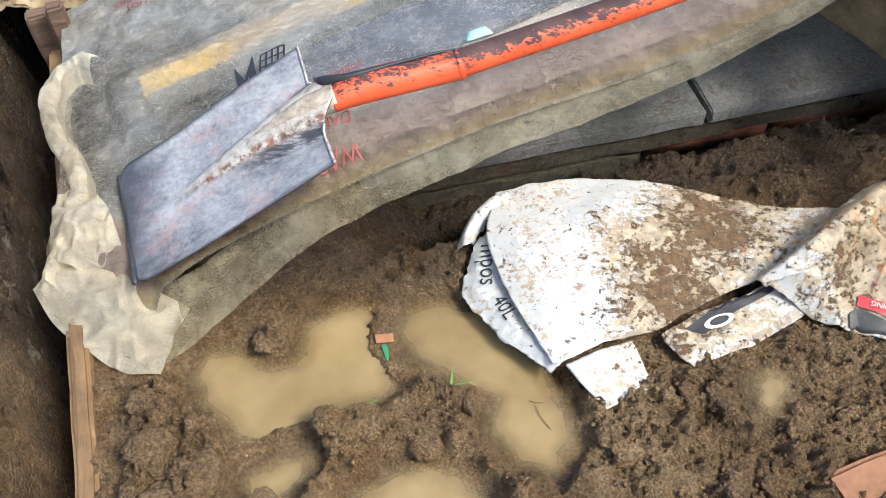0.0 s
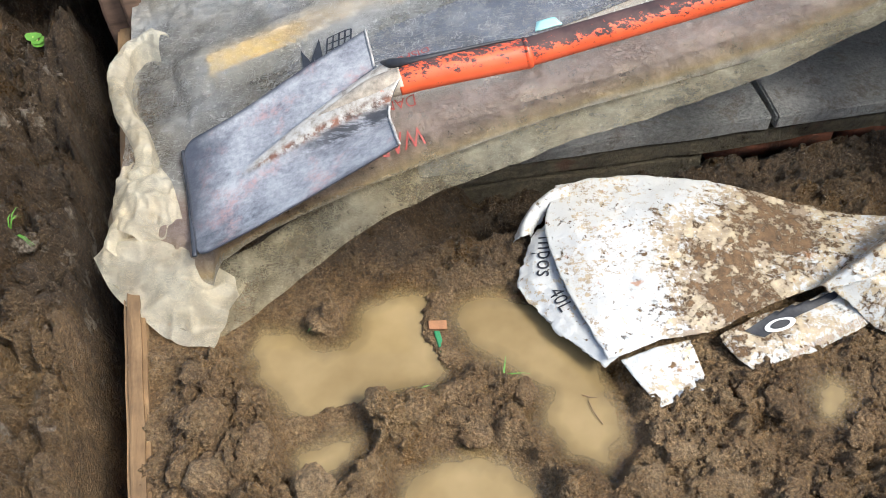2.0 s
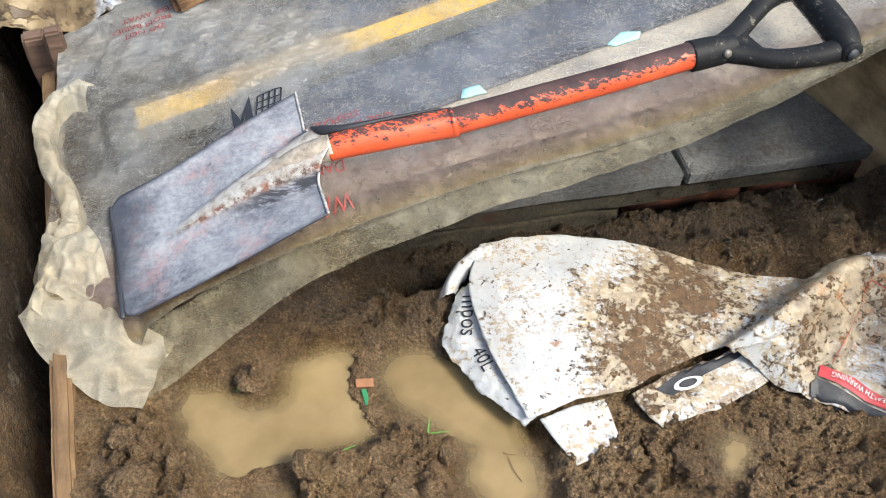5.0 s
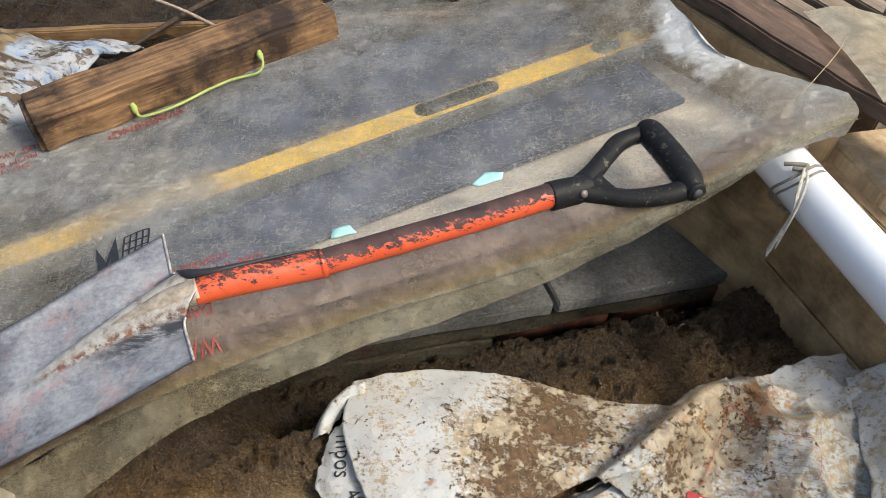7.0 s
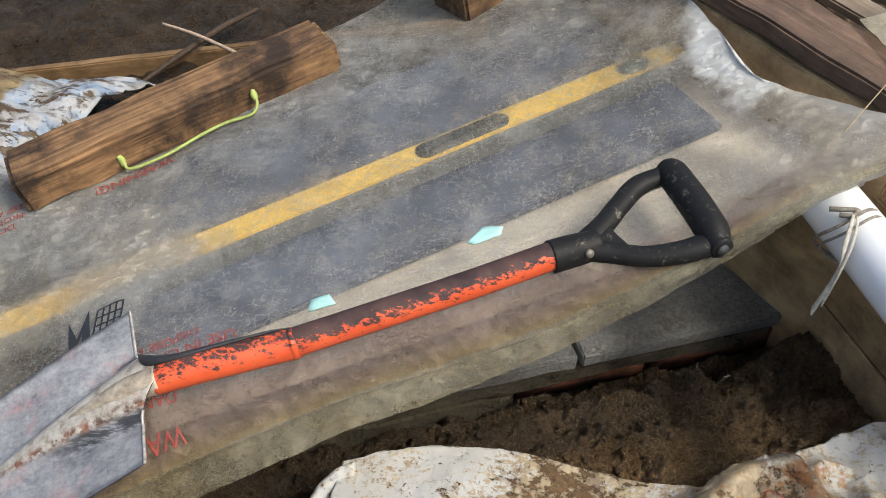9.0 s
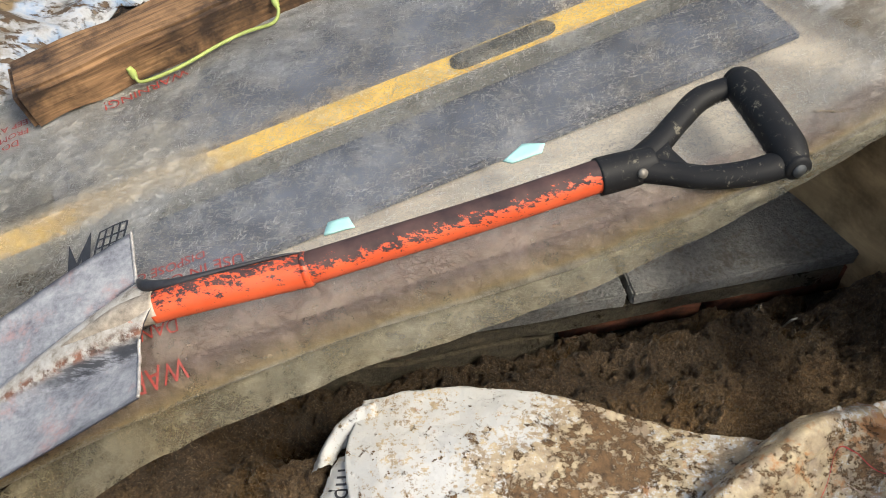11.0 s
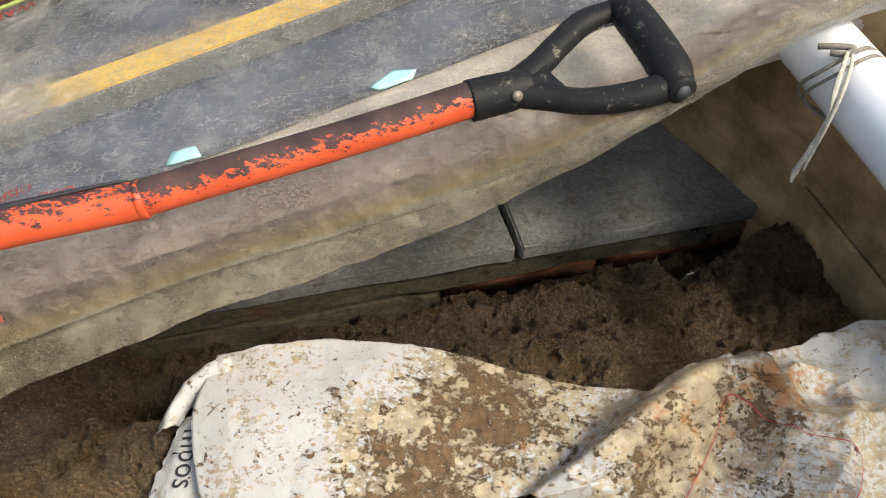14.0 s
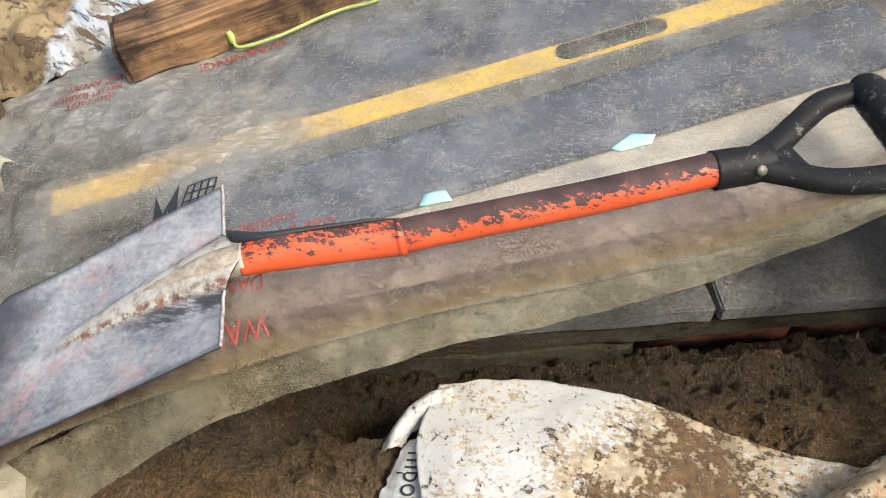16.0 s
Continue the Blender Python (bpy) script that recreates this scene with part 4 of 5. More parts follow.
for i in range(5):
    for p, q in (((-.245 + .008 * i, .903 + .003 * i), (-.251 + .008 * i, .960 + .003 * i)), ((-.245 - .0015 * i, .903 + .0142 * i), (-.213 - .0015 * i, .915 + .0142 * i))):
        d = (Vector(q) - Vector(p)).normalized()
        s = Vector((-d.y, d.x)) * 0.0013
        vs = []
        for f in range(5):
            c = Vector(p).lerp(Vector(q), f / 4)
            vs.append((grid_bm.verts.new((c.x + s.x, c.y + s.y, 0)), grid_bm.verts.new((c.x - s.x, c.y - s.y, 0))))
        for (v1, v2), (v3, v4) in zip(vs, vs[1:]):
            grid_bm.faces.new((v1, v2, v4, v3))
part("grid_emblem", drape(grid_bm, SHEET_TREE, PRINT_LIFT), BLACK_PRINT, sheet, "black grid emblem")

for pts in ([(.030, .906), (.032, .925), (.055, .930), (.064, .912)], [(.225, .992), (.247, 1.018), (.272, 1.012), (.268, .998), (.235, .987)]):
    bm = thicken(drape(patch_plan(pts, 3), SHEET_TREE, 0.0045), 0.002)
    tagged(part("tape_scrap", bm, TEAL), "torn scrap of pale turquoise tape on the sheet", "tape scrap", "tape scraps")

# ---- shovel ----
shovel = thing("shovel", (-.05, .83, .20), "square-mouthed shovel with orange shaft and black D-grip lying on the sheet", "shovel")


SHAFT_WAY = np.array((0.955, 0.265, 0.135))


def make_blade():
    far = [(-.434, .806, .088), (-.352, .832, .130), (-.268, .878, .170), (-.190, .918, .204)]
    near = [(-.366, .615, .092), (-.285, .642, .130), (-.200, .672, .174), (-.124, .702, .212)]
    nu, nv = 60, 44
    us, vs = np.linspace(0, 1, nu), np.linspace(0, 1, nv)
    f, n = spline(far, us), spline(near, us)
    bm = bmesh.new()
    uv = bm.loops.layers.uv.new("UVMap")
    grid = []
    for i, u in enumerate(us):
        row = []
        for v in vs:
            # rounded front corners
            run = min(u * 0.272, 0.022)
            half = 1 - (0.022 - math.sqrt(max(0.0, 0.022 ** 2 - (0.022 - run) ** 2))) / 0.10
            v = 0.5 + (v - 0.5) * half
            p = f[i] * (1 - v) + n[i] * v
            w = 2 * v - 1
            # the rear edge is drawn out along the socket
            p = p + SHAFT_WAY * 0.05 * max(0.0, 1 - abs(w) / 0.42) ** 1.6 * u ** 6
            ridge = max(0.0, u - 0.28) / 0.72
            width = 0.10 + 0.17 * ridge
            p[2] += 0.030 * ridge ** 0.8 * math.exp(-(abs(w) / (width * 1.15)) ** 4) + 0.010 * abs(w) ** 5 - 0.005 * math.exp(-((abs(w) - width * 1.8) / 0.12) ** 2) * ridge
            row.append(bm.verts.new(p))
        grid.append(row)
    for i in range(nu - 1):
        for j in range(nv - 1):
            face = bm.faces.new((grid[i][j], grid[i + 1][j], grid[i + 1][j + 1], grid[i][j + 1]))
            for lp, (p, q) in zip(face.loops, ((i, j), (i + 1, j), (i + 1, j + 1), (i, j + 1))):
                lp[uv].uv = (us[p], vs[q])
    far_rim, near_rim = [tuple(v.co + Vector((0, 0, 0.001))) for v in grid[-1][:15]], [tuple(v.co + Vector((0, 0, 0.001))) for v in grid[-1][-15:]]
    return thicken(bm, 0.0028), far_rim, near_rim


blade_bm, far_rim, near_rim = make_blade()
part("blade", blade_bm, STEEL, shovel, "pale blue-grey worn steel blade")
BARE_RIM = plain("bare_pale_rim", (0.46, 0.43, 0.40), 0.4, 0.3, vary=0.5, scale=120)
for rim in (far_rim, near_rim):
    part("rear_rim", tube(rim, 0.0019, 6, 40), BARE_RIM, shovel, "thin bare rim along the blade's rear edge")
part("blade_edge", tube([(-.430, .800, .0935), (-.404, .722, .085), (-.370, .622, .0965)], 0.0032, 6, 30, 0.7), plain("bare_dark_edge", (0.05, 0.052, 0.062), 0.5, 0.3), shovel, "dark worn cutting edge")
part("socket", tube([(-.135, .806, .224), (-.10, .816, .231), (-.02, .838, .238), (.022, .850, .2415)], [0.0165, 0.0185, 0.0185, 0.019], 20, 50), CHIPPED, shovel, "chipped orange steel socket")
part("neck", tube([(-.235, .778, .186), (-.20, .788, .202), (-.165, .798, .217), (-.130, .808, .2255)], [0.002, 0.009, 0.0150, 0.0172], 20, 30), NECK_STEEL, shovel, "bare steel neck pressed out of the blade")
part("shaft", tube([(.012, .8475, .241), (.12, .878, .262), (.22, .907, .281), (.329, .9418, .3022)], 0.0178, 20, 60), ORANGE, shovel, "orange shaft with worn dark upper side")
part("collar", tube([(.015, .848, .2415), (.019, .849, .242), (.023, .850, .243)], [0.0186, 0.0198, 0.0186], 20, 6), CHIPPED, shovel)
# raised black tube: the seam line, thicker where it draws the hollow's shade
part("seam", tube([(-.160, .842, .224), (-.145, .826, .236), (-.115, .823, .2450), (-.07, .836, .2505), (-.01, .855, .2545), (.012, .861, .2545)], [0.002, 0.0070, 0.0050, 0.0028, 0.0018, 0.0008], 8, 40), BLACK_PRINT, shovel, "black tube drawn for the socket seam and its shaded hollow")
grip = part("grip", tube([(.322, .940, .299), (.342, .946, .301), (.362, .951, .304), (.382, .958, .307)], [0.0206, 0.0206, 0.0198, 0.017], 20, 24), BLACK, shovel, "scuffed black plastic D-grip")
part("far_arm", tube([(.366, .958, .304), (.392, .986, .310), (.417, 1.018, .316), (.445, 1.048, .322), (.490, 1.064, .330)], [0.0165, 0.0142, 0.0138, 0.0145, 0.014], 14, 44, 0.85), BLACK, grip)
part("near_arm", tube([(.366, .950, .304), (.398, .942, .306), (.433, .932, .311), (.478, .932, .320), (.512, .939, .329)], [0.0165, 0.0145, 0.0140, 0.0155, 0.016], 14, 44, 0.85), BLACK, grip)
part("handle_bar", tube([(.480, 1.075, .330), (.488, 1.058, .332), (.503, 1.0, .335), (.514, .954, .334), (.518, .930, .331)], [0.013, 0.0205, 0.0208, 0.0205, 0.0150], 22, 44), BLACK, grip)
part("web", thicken(loft([[(.366, .962, .313), (.386, .978, .316), (.404, .996, .319)], [(.366, .955, .315), (.388, .962, .317), (.399, .972, .318)], [(.366, .945, .313), (.392, .945, .315), (.418, .940, .317)]], 14, 14), 0.012), BLACK, grip)
part("rivet", tube([(.366, .9355, .3115), (.3675, .9315, .3145)], 0.0052, 12, 3), RIVET, grip, "dull steel rivet")
part("end_boss", tube([(.5175, .936, .3315), (.5200, .926, .3326), (.5206, .9235, .3329)], [0.0155, 0.0145, 0.0125], 20, 8), BLACK, grip)
part("cap_ring", tube([(.5200, .9240, .3326), (.5208, .9218, .3330)], 0.0075, 16, 3), LEVEL_DARK, grip)

# ---- slabs on brick, at the foot of the covered board ----
SLAB_TURN = math.degrees(math.atan(0.264))


cs, sn = math.cos(radians(SLAB_TURN)), math.sin(radians(SLAB_TURN))


def slab_pose(x0, x1):
    return pose((x0 + x1) / 2 - sn * 0.19, slab_y((x0 + x1) / 2) + cs * 0.19, 0.0, 0, 0, SLAB_TURN)


pier = thing("slab_wall", (0.33, 1.15, -0.12), "low wall of damp grey concrete slabs on red brick", "low wall", kind="structure")
placed("slab", block((0.529 / cs, 0.38, 0.028), None, 0.003, 2, 0.0030, 60, 1), slab_pose(-.12, .411), CONCRETE, pier)
placed("slab", block((0.334 / cs, 0.38, 0.028), None, 0.003, 2, 0.0030, 40, 2), slab_pose(.417, .752), CONCRETE, pier)
placed("mortar_bed", block((0.88, 0.34, 0.034), None, 0.003, 2, 0.005, 70, 5), pose(.31 - sn * .173, slab_y(.31) + cs * .173, -0.0315, 0, 0, SLAB_TURN), MORTAR, pier, "rough wet mortar bed below the slabs")
placed("mortar_face", block((0.44, 0.05, 0.080), None, 0.006, 2, 0.006, 50, 9), pose(.108 - sn * .028, slab_y(.108) + cs * .028, -.0885, 0, 0, SLAB_TURN), MORTAR, pier, "rough mortar smeared below the slab")
for i in range(2):
    x = .43 + 0.218 * i
    ob = part("brick", block((0.210, 0.10, 0.062), None, 0.005, 2, 0.0016, 4, i), BRICK, None)
    ob.parent = pier
    ob.location = Vector((x - sn * .0545, slab_y(x) + cs * .0545, -0.0805)) - Vector(pier.location)
    ob.rotation_euler = (0, 0, radians(SLAB_TURN))
tie = placed("wall_tie", block((0.013, 0.0022, 0.075), None, 0.0008, 1, 0.0016, 14, 6), pose(.630, 1.000, -.046, 14, 8, 24), ZINC)
tagged(tie, "galvanised wall tie strip standing from the brickwork", "wall tie")

# ---- shuttering, pipe and cord ----
box_dir = Vector((0.122, -0.40, 0)).normalized()
box_turn = math.degrees(math.atan2(box_dir.y, box_dir.x))
shutter = thing("shuttering_wall", (box_x(.95) + .015, .95, -.1), "mud-stained wooden shuttering boards on edge beside the pit", "shuttering", kind="structure")
for k, (z0, z1, off) in enumerate(((-.14, .088, .0), (.091, .30, .002))):
    placed("board", block((1.15, 0.028, z1 - z0), None, 0.003, 2, 0.0002, 12, k), pose(box_x(.90) + .0146 + off, .90 + .0045, (z0 + z1) / 2, 0, 0, box_turn), PLY, shutter)
pipe_axis = [(.683, 1.035, .322), (.708, .93, .322), (.734, .815, .323), (.76, .70, .324), (.805, .50, .325), (.84, .34, .325)]


def hollow_pipe(points, r, wall):
    outer, inner = tube(points, r, 40, 30, 1.0, False), tube(points, r - wall, 40, 30, 1.0, False)
    return join(outer, inner)


tagged(part("pipe", hollow_pipe(pipe_axis, 0.037, 0.0035), PIPE_WHITE), "glossy white plastic soil pipe resting along the shuttering", "pipe")
cord = thing("cord", (.68, .96, .38), "frayed dirty white cord tied round the pipe", "cord")
loop = [(.690 + .0395 * math.cos(w), .962 + .012 * math.sin(w * 2), .322 + .0395 * math.sin(w)) for w in np.linspace(-0.2, 2 * math.pi - 0.2, 14)]
part("loop", tube(loop, 0.0022, 8, 60, 1.0), CORD_GREY, cord)
part("loop", tube([(p[0] + .003, p[1] - .012, p[2]) for p in loop], 0.0018, 8, 60), CORD_GREY, cord)
part("knot", tube([(.655, .972, .357), (.668, .966, .362), (.684, .962, .364), (.676, .956, .361), (.664, .962, .357)], 0.0032, 8, 24), CORD_GREY, cord)
part("tail", tube([(.676, .955, .364), (.668, .938, .360), (.660, .920, .347), (.661, .910, .318), (.655, .905, .285), (.650, .903, .258), (.649, .900, .245)], [0.002, 0.0024, 0.003, 0.0026, 0.003, 0.0036, 0.0014], 8, 50, 0.5), STRING, cord, "loose frayed tail")
part("tail", tube([(.680, .952, .364), (.672, .932, .362), (.665, .915, .343), (.660, .906, .310), (.657, .903, .282), (.655, .899, .262)], [0.0016, 0.002, 0.0022, 0.002, 0.0024, 0.001], 8, 40, 0.6), STRING, cord, "loose frayed tail")

block_ob = placed("timber_block", block((0.14, 0.14, 0.40), None, 0.006, 2, 0.002, 12, 4), pose(.868, 1.045, .13, 0, 0, -74.7), TAN_PLY)
tagged(block_ob, "squared plywood-faced timber block beside the pipe", "timber block")

# ---- old beam, the far box and the pallet ----
beam_dir = Vector((0.258, -0.407, 0)).normalized()
beam_turn = math.degrees(math.atan2(beam_dir.y, beam_dir.x))
beam = placed("beam", block((1.3, 0.10, 0.028), None, 0.004, 2, 0.004, 50, 8), pose(.740, 1.205, .418, 0, 0, beam_turn), BEAM_WOOD)
tagged(beam, "dark split old timber beam laid across the shuttering", "beam")
far_board = placed("backing_board", block((0.60, 0.024, 0.46), None, 0.003, 2, 0.001, 20, 9), pose(.620, 1.315, .170, 0, 0, beam_turn), PLY)
tagged(far_board, "brown shaded board on edge below the beam", "board")
pallet = thing("pallet", (.98, 1.35, .30), "sun-bleached wooden pallet slats beyond the beam", "pallet")
for k, off in enumerate((0.0, 0.075, 0.15, 0.225)):
    placed("slat", block((0.9, 0.055, 0.016), None, 0.003, 2, 0.002, 12, 20 + k), pose(.86 + off, 1.42 + off * .55, .36, 0, 0, beam_turn), PALLET_WOOD, pallet)
for off in (-0.12, 0.2):
    placed("bearer", block((0.40, 0.06, 0.40), None, 0.003, 2, 0.002, 8, 30), pose(.97 + off * .49, 1.47 - off * .87, .15, 0, 0, beam_turn + 90), PALLET_WOOD, pallet)
placed("post", block((0.05, 0.04, 0.26), None, 0.003, 2, 0.001, 6, 33), pose(.985, 1.335, .44, 0, 0, beam_turn), PALLET_WOOD, pallet)
cover = loft([[(.76, 1.26, .442), (.775, 1.17, .444), (.785, 1.09, .442), (.79, 1.022, .438)],
              [(.83, 1.28, .450), (.835, 1.19, .455), (.835, 1.11, .450), (.822, 1.03, .440)],
              [(.93, 1.30, .43), (.92, 1.22, .43), (.91, 1.14, .42), (.88, 1.05, .41)]], 40, 30, lambda x, y, z: z + 0.004 * fbm(x, y, 24, 4, 0.5, 41))
tagged(part("sheet_scrap", cover, POLY_FOLDED), "loose flap of cloudy polythene over the beam", "plastic sheet")

# ---- compost bag ----
bag = thing("compost_bag", (.40, .68, .03), "torn white plastic compost bag, crumpled and splashed with mud", "plastic bag")


def crumple(amount, scale, seed):
    return lambda x, y, z: z + amount * (1 - 2.2 * np.abs(fbm(x, y, scale, 4, 0.5, seed))) + amount * 0.4 * fbm(x, y, scale * 4, 3, 0.5, seed + 1)


def ragged(bm, amount, seed):
    """Tear the open edges a little."""
    for v in bm.verts:
        if v.is_boundary:
            v.co += Vector(noise.noise_vector(v.co * 60 + Vector((seed, 0, 0)))) * amount
            v.co += Vector(noise.noise_vector(v.co * 190 + Vector((seed, 0, 0)))) * amount * 0.5
    return bm


main_bm = loft([[(.072, .806, .052), (.13, .818, .058), (.20, .825, .060), (.295, .818, .058), (.395, .794, .052), (.47, .773, .06), (.54, .757, .075)],
                [(.058, .73, .050), (.12, .75, .062), (.20, .757, .068), (.29, .75, .064), (.38, .735, .056), (.45, .725, .062), (.52, .72, .075)],
                [(.085, .635, .046), (.14, .655, .060), (.20, .665, .064), (.28, .67, .060), (.35, .683, .054), (.42, .69, .058), (.48, .695, .07)],
                [(.132, .543, .040), (.165, .557, .044), (.20, .574, .045), (.265, .590, .045), (.30, .612, .046), (.37, .648, .048), (.43, .675, .055)]],
               130, 90, crumple(0.0035, 9, 51))
part("main_panel", thicken(ragged(main_bm.copy(), 0.0016, 1), 0.0012), BAG, bag)
MAIN_TREE = BVHTree.FromBMesh(main_bm)
under_bm = loft([[(.078, .765, .038), (.062, .750, .036), (.042, .730, .030), (.034, .70, .026), (.024, .662, .022), (.046, .625, .022), (.066, .598, .022), (.10, .566, .024), (.132, .540, .026)],
                 [(.088, .768, .044), (.075, .755, .042), (.058, .732, .040), (.05, .70, .035), (.05, .66, .032), (.07, .63, .032), (.088, .605, .032), (.115, .575, .033), (.14, .548, .032)],
                 [(.10, .775, .048), (.09, .758, .046), (.085, .73, .044), (.085, .70, .040), (.09, .665, .036), (.105, .635, .036), (.12, .61, .036), (.14, .585, .036), (.155, .56, .034)]],
                110, 24, crumple(0.003, 20, 54))
part("torn_edge_panel", thicken(ragged(under_bm.copy(), 0.005, 2), 0.001), BAG, bag, "torn white edge with black print")
UNDER_TREE = BVHTree.FromBMesh(under_bm)
curl_bm = loft([[(.084, .803, .050), (.060, .797, .040), (.036, .778, .030), (.022, .748, .024), (.020, .728, .024)],
                [(.086, .798, .062), (.062, .790, .056), (.042, .772, .048), (.030, .746, .040), (.027, .727, .036)],
                [(.090, .786, .056), (.070, .779, .050), (.053, .764, .044), (.041, .745, .038), (.037, .731, .036)],
                [(.090, .780, .044), (.070, .774, .038), (.056, .762, .034), (.047, .748, .030), (.040, .735, .030)]], 50, 14, crumple(0.003, 24, 58))
part("curled_strip", thicken(ragged(curl_bm, 0.0045, 9), 0.001), BAG, bag, "ragged strip of the bag curled upward")
tip_bm = loft([[(.148, .546, .034), (.165, .522, .030), (.192, .490, .026)], [(.19, .566, .036), (.205, .540, .034), (.222, .505, .028)], [(.232, .578, .036), (.24, .556, .033), (.252, .520, .027)]],
              30, 30, crumple(0.002, 22, 57))
part("tip_fold", thicken(ragged(tip_bm, 0.0006, 3), 0.001), BAG, bag)
label_bm = loft([[(.268, .588, .036), (.285, .565, .030), (.308, .543, .026)], [(.32, .618, .038), (.335, .59, .034), (.352, .566, .028)], [(.385, .645, .042), (.40, .612, .036), (.41, .592, .028)], [(.45, .672, .05), (.455, .645, .042), (.455, .622, .03)]],
                60, 34, crumple(0.002, 18, 60))
part("printed_panel", thicken(ragged(label_bm.copy(), 0.0025, 4), 0.001), BAG, bag)
LABEL_TREE = BVHTree.FromBMesh(label_bm)
right_bm = loft([[(.392, .652, .052), (.44, .683, .066), (.495, .728, .088), (.548, .768, .096), (.632, .794, .092), (.714, .832, .076), (.80, .852, .072), (.93, .865, .09)],
                 [(.405, .645, .056), (.45, .668, .076), (.51, .703, .104), (.565, .735, .110), (.645, .752, .100), (.725, .775, .084), (.81, .80, .08), (.93, .80, .09)],
                 [(.425, .637, .048), (.468, .648, .056), (.525, .668, .064), (.585, .69, .074), (.655, .70, .078), (.73, .705, .082), (.81, .71, .085), (.93, .70, .10)],
                 [(.445, .628, .040), (.49, .628, .046), (.545, .632, .052), (.605, .638, .060), (.665, .64, .064), (.735, .635, .066), (.82, .62, .07), (.93, .58, .075)],
                 [(.46, .618, .032), (.505, .600, .034), (.555, .582, .036), (.61, .562, .040), (.665, .545, .042), (.735, .52, .042), (.82, .48, .045), (.93, .44, .05)]],
                170, 110, lambda x, y, z: z + 0.015 * (1 - 2.3 * np.abs(fbm(x * 0.8 + y * .5, y - .3 * x, 7.5, 1, 0.4, 63))) + 0.011 * (1 - 2.2 * np.abs(fbm(x - y * .4, y + x * .3, 14, 1, 0.5, 65))) + 0.005 * (1 - 2.2 * np.abs(fbm(x, y, 27, 2, 0.5, 64))))
part("crumpled_panel", thicken(ragged(right_bm.copy(), 0.002, 5), 0.0012), BAG, bag, "crumpled ochre-stained half of the bag")
RIGHT_TREE = BVHTree.FromBMesh(right_bm)
ridge_bm = loft([[(.385, .648, .058), (.43, .676, .078), (.49, .722, .102), (.55, .765, .108), (.63, .793, .104)],
                 [(.392, .646, .066), (.44, .670, .094), (.505, .712, .122), (.565, .752, .126), (.64, .783, .114)],
                 [(.402, .640, .062), (.455, .655, .084), (.522, .694, .108), (.582, .735, .112), (.652, .768, .102)]],
                60, 16, crumple(0.006, 16, 69))
part("folded_ridge", thicken(ragged(ridge_bm, 0.003, 7), 0.0012), BAG, bag, "ochre-stained turned-over edge")
side_bm = loft([[(.80, .80, .095), (.785, .72, .090), (.768, .63, .084), (.74, .55, .062), (.72, .50, .05)], [(.85, .80, .13), (.84, .72, .135), (.83, .63, .13), (.81, .55, .10), (.79, .48, .07)], [(.95, .80, .12), (.95, .72, .12), (.95, .63, .11), (.94, .55, .09), (.92, .46, .06)]],
               70, 40, crumple(0.008, 10, 67))
part("outer_fold", thicken(ragged(side_bm.copy(), 0.002, 6), 0.0012), BAG, bag)


def printed(bm, tree, material, label, lift=0.0018):
    part("print", drape(bm, tree, lift), material, bag, label)


printed(lettering("mpos", (.050, .726), .034, -92, 0.85), UNDER_TREE, BLACK_PRINT, "black lettering")
printed(lettering("40L", (.062, .640), .026, -62, 0.9), UNDER_TREE, BLACK_PRINT, "black lettering")
printed(patch_plan([(.300, .596), (.322, .588), (.37, .622), (.415, .645), (.425, .655), (.40, .66), (.35, .632)]), LABEL_TREE, BLACK_PRINT, "black curved band")
for size, colour, lift in ((.017, WHITE_PRINT, 0.003), (.011, BLACK_PRINT, 0.0042)):
    ring = patch_plan([(.343 + size * math.cos(w) * 1.15, .606 + size * 0.5 * math.sin(w) + size * 0.4 * math.cos(w)) for w in np.linspace(0, 6.283, 18)[:-1]], 1)
    printed(ring, LABEL_TREE, colour, "rounded logo shape on the band", lift)
printed(lettering("HEALTH WARNING", (.447, .628), .013, 212, 0.9), LABEL_TREE, GREY_PRINT, "small dark lettering")
printed(lettering("Avoid breathing", (.40, .600), .009, 212), LABEL_TREE, GREY_PRINT, "small dark lettering")
red_pts = [(.523, .640), (.640, .577), (.633, .562), (.519, .627)]
printed(patch_plan(red_pts), RIGHT_TREE, RED_STRIP, "red warning band", 0.003)
printed(lettering("HEALTH WARNING", (.606, .592), .0095, 152, 0.95), RIGHT_TREE, WHITE_PRINT, "white lettering on the red band", 0.0055)
printed(patch_plan([(.508, .617), (.518, .624), (.612, .567), (.60, .545), (.52, .590), (.507, .602)]), RIGHT_TREE, BLACK_PRINT, "black printed block", 0.003)
random.seed(5)
bars = bmesh.new()
d1, d2 = Vector((-.887, .462)), Vector((.30, .95)).normalized()
for line in range(13):
    s0 = Vector((.648, .592)) + d2 * (.0068 * line)
    run = 0.0
    end = .105 - .002 * line
    while run < end:
        w = random.uniform(.004, .013)
        p = s0 + d1 * run
        q = s0 + d1 * min(run + w, end)
        up = d2 * .0010
        a_, b_, c_, e_ = [bars.verts.new((*v, 0)) for v in (p, q, q + up, p + up)]
        bars.faces.new((a_, b_, c_, e_))
        run += w + .003
for line in range(5):
    s0 = Vector((.712, .672)) + Vector((-.10, -.99)) * (.009 * line)
    run = 0.0
    while run < .05:
        w = random.uniform(.004, .011)
        p, q = s0 + Vector((-.93, .36)) * run, s0 + Vector((-.93, .36)) * (run + w)
        up = Vector((.36, .93)) * .0013
        bars.faces.new([bars.verts.new((*v, 0)) for v in (p, q, q + up, p + up)])
        run += w + .003
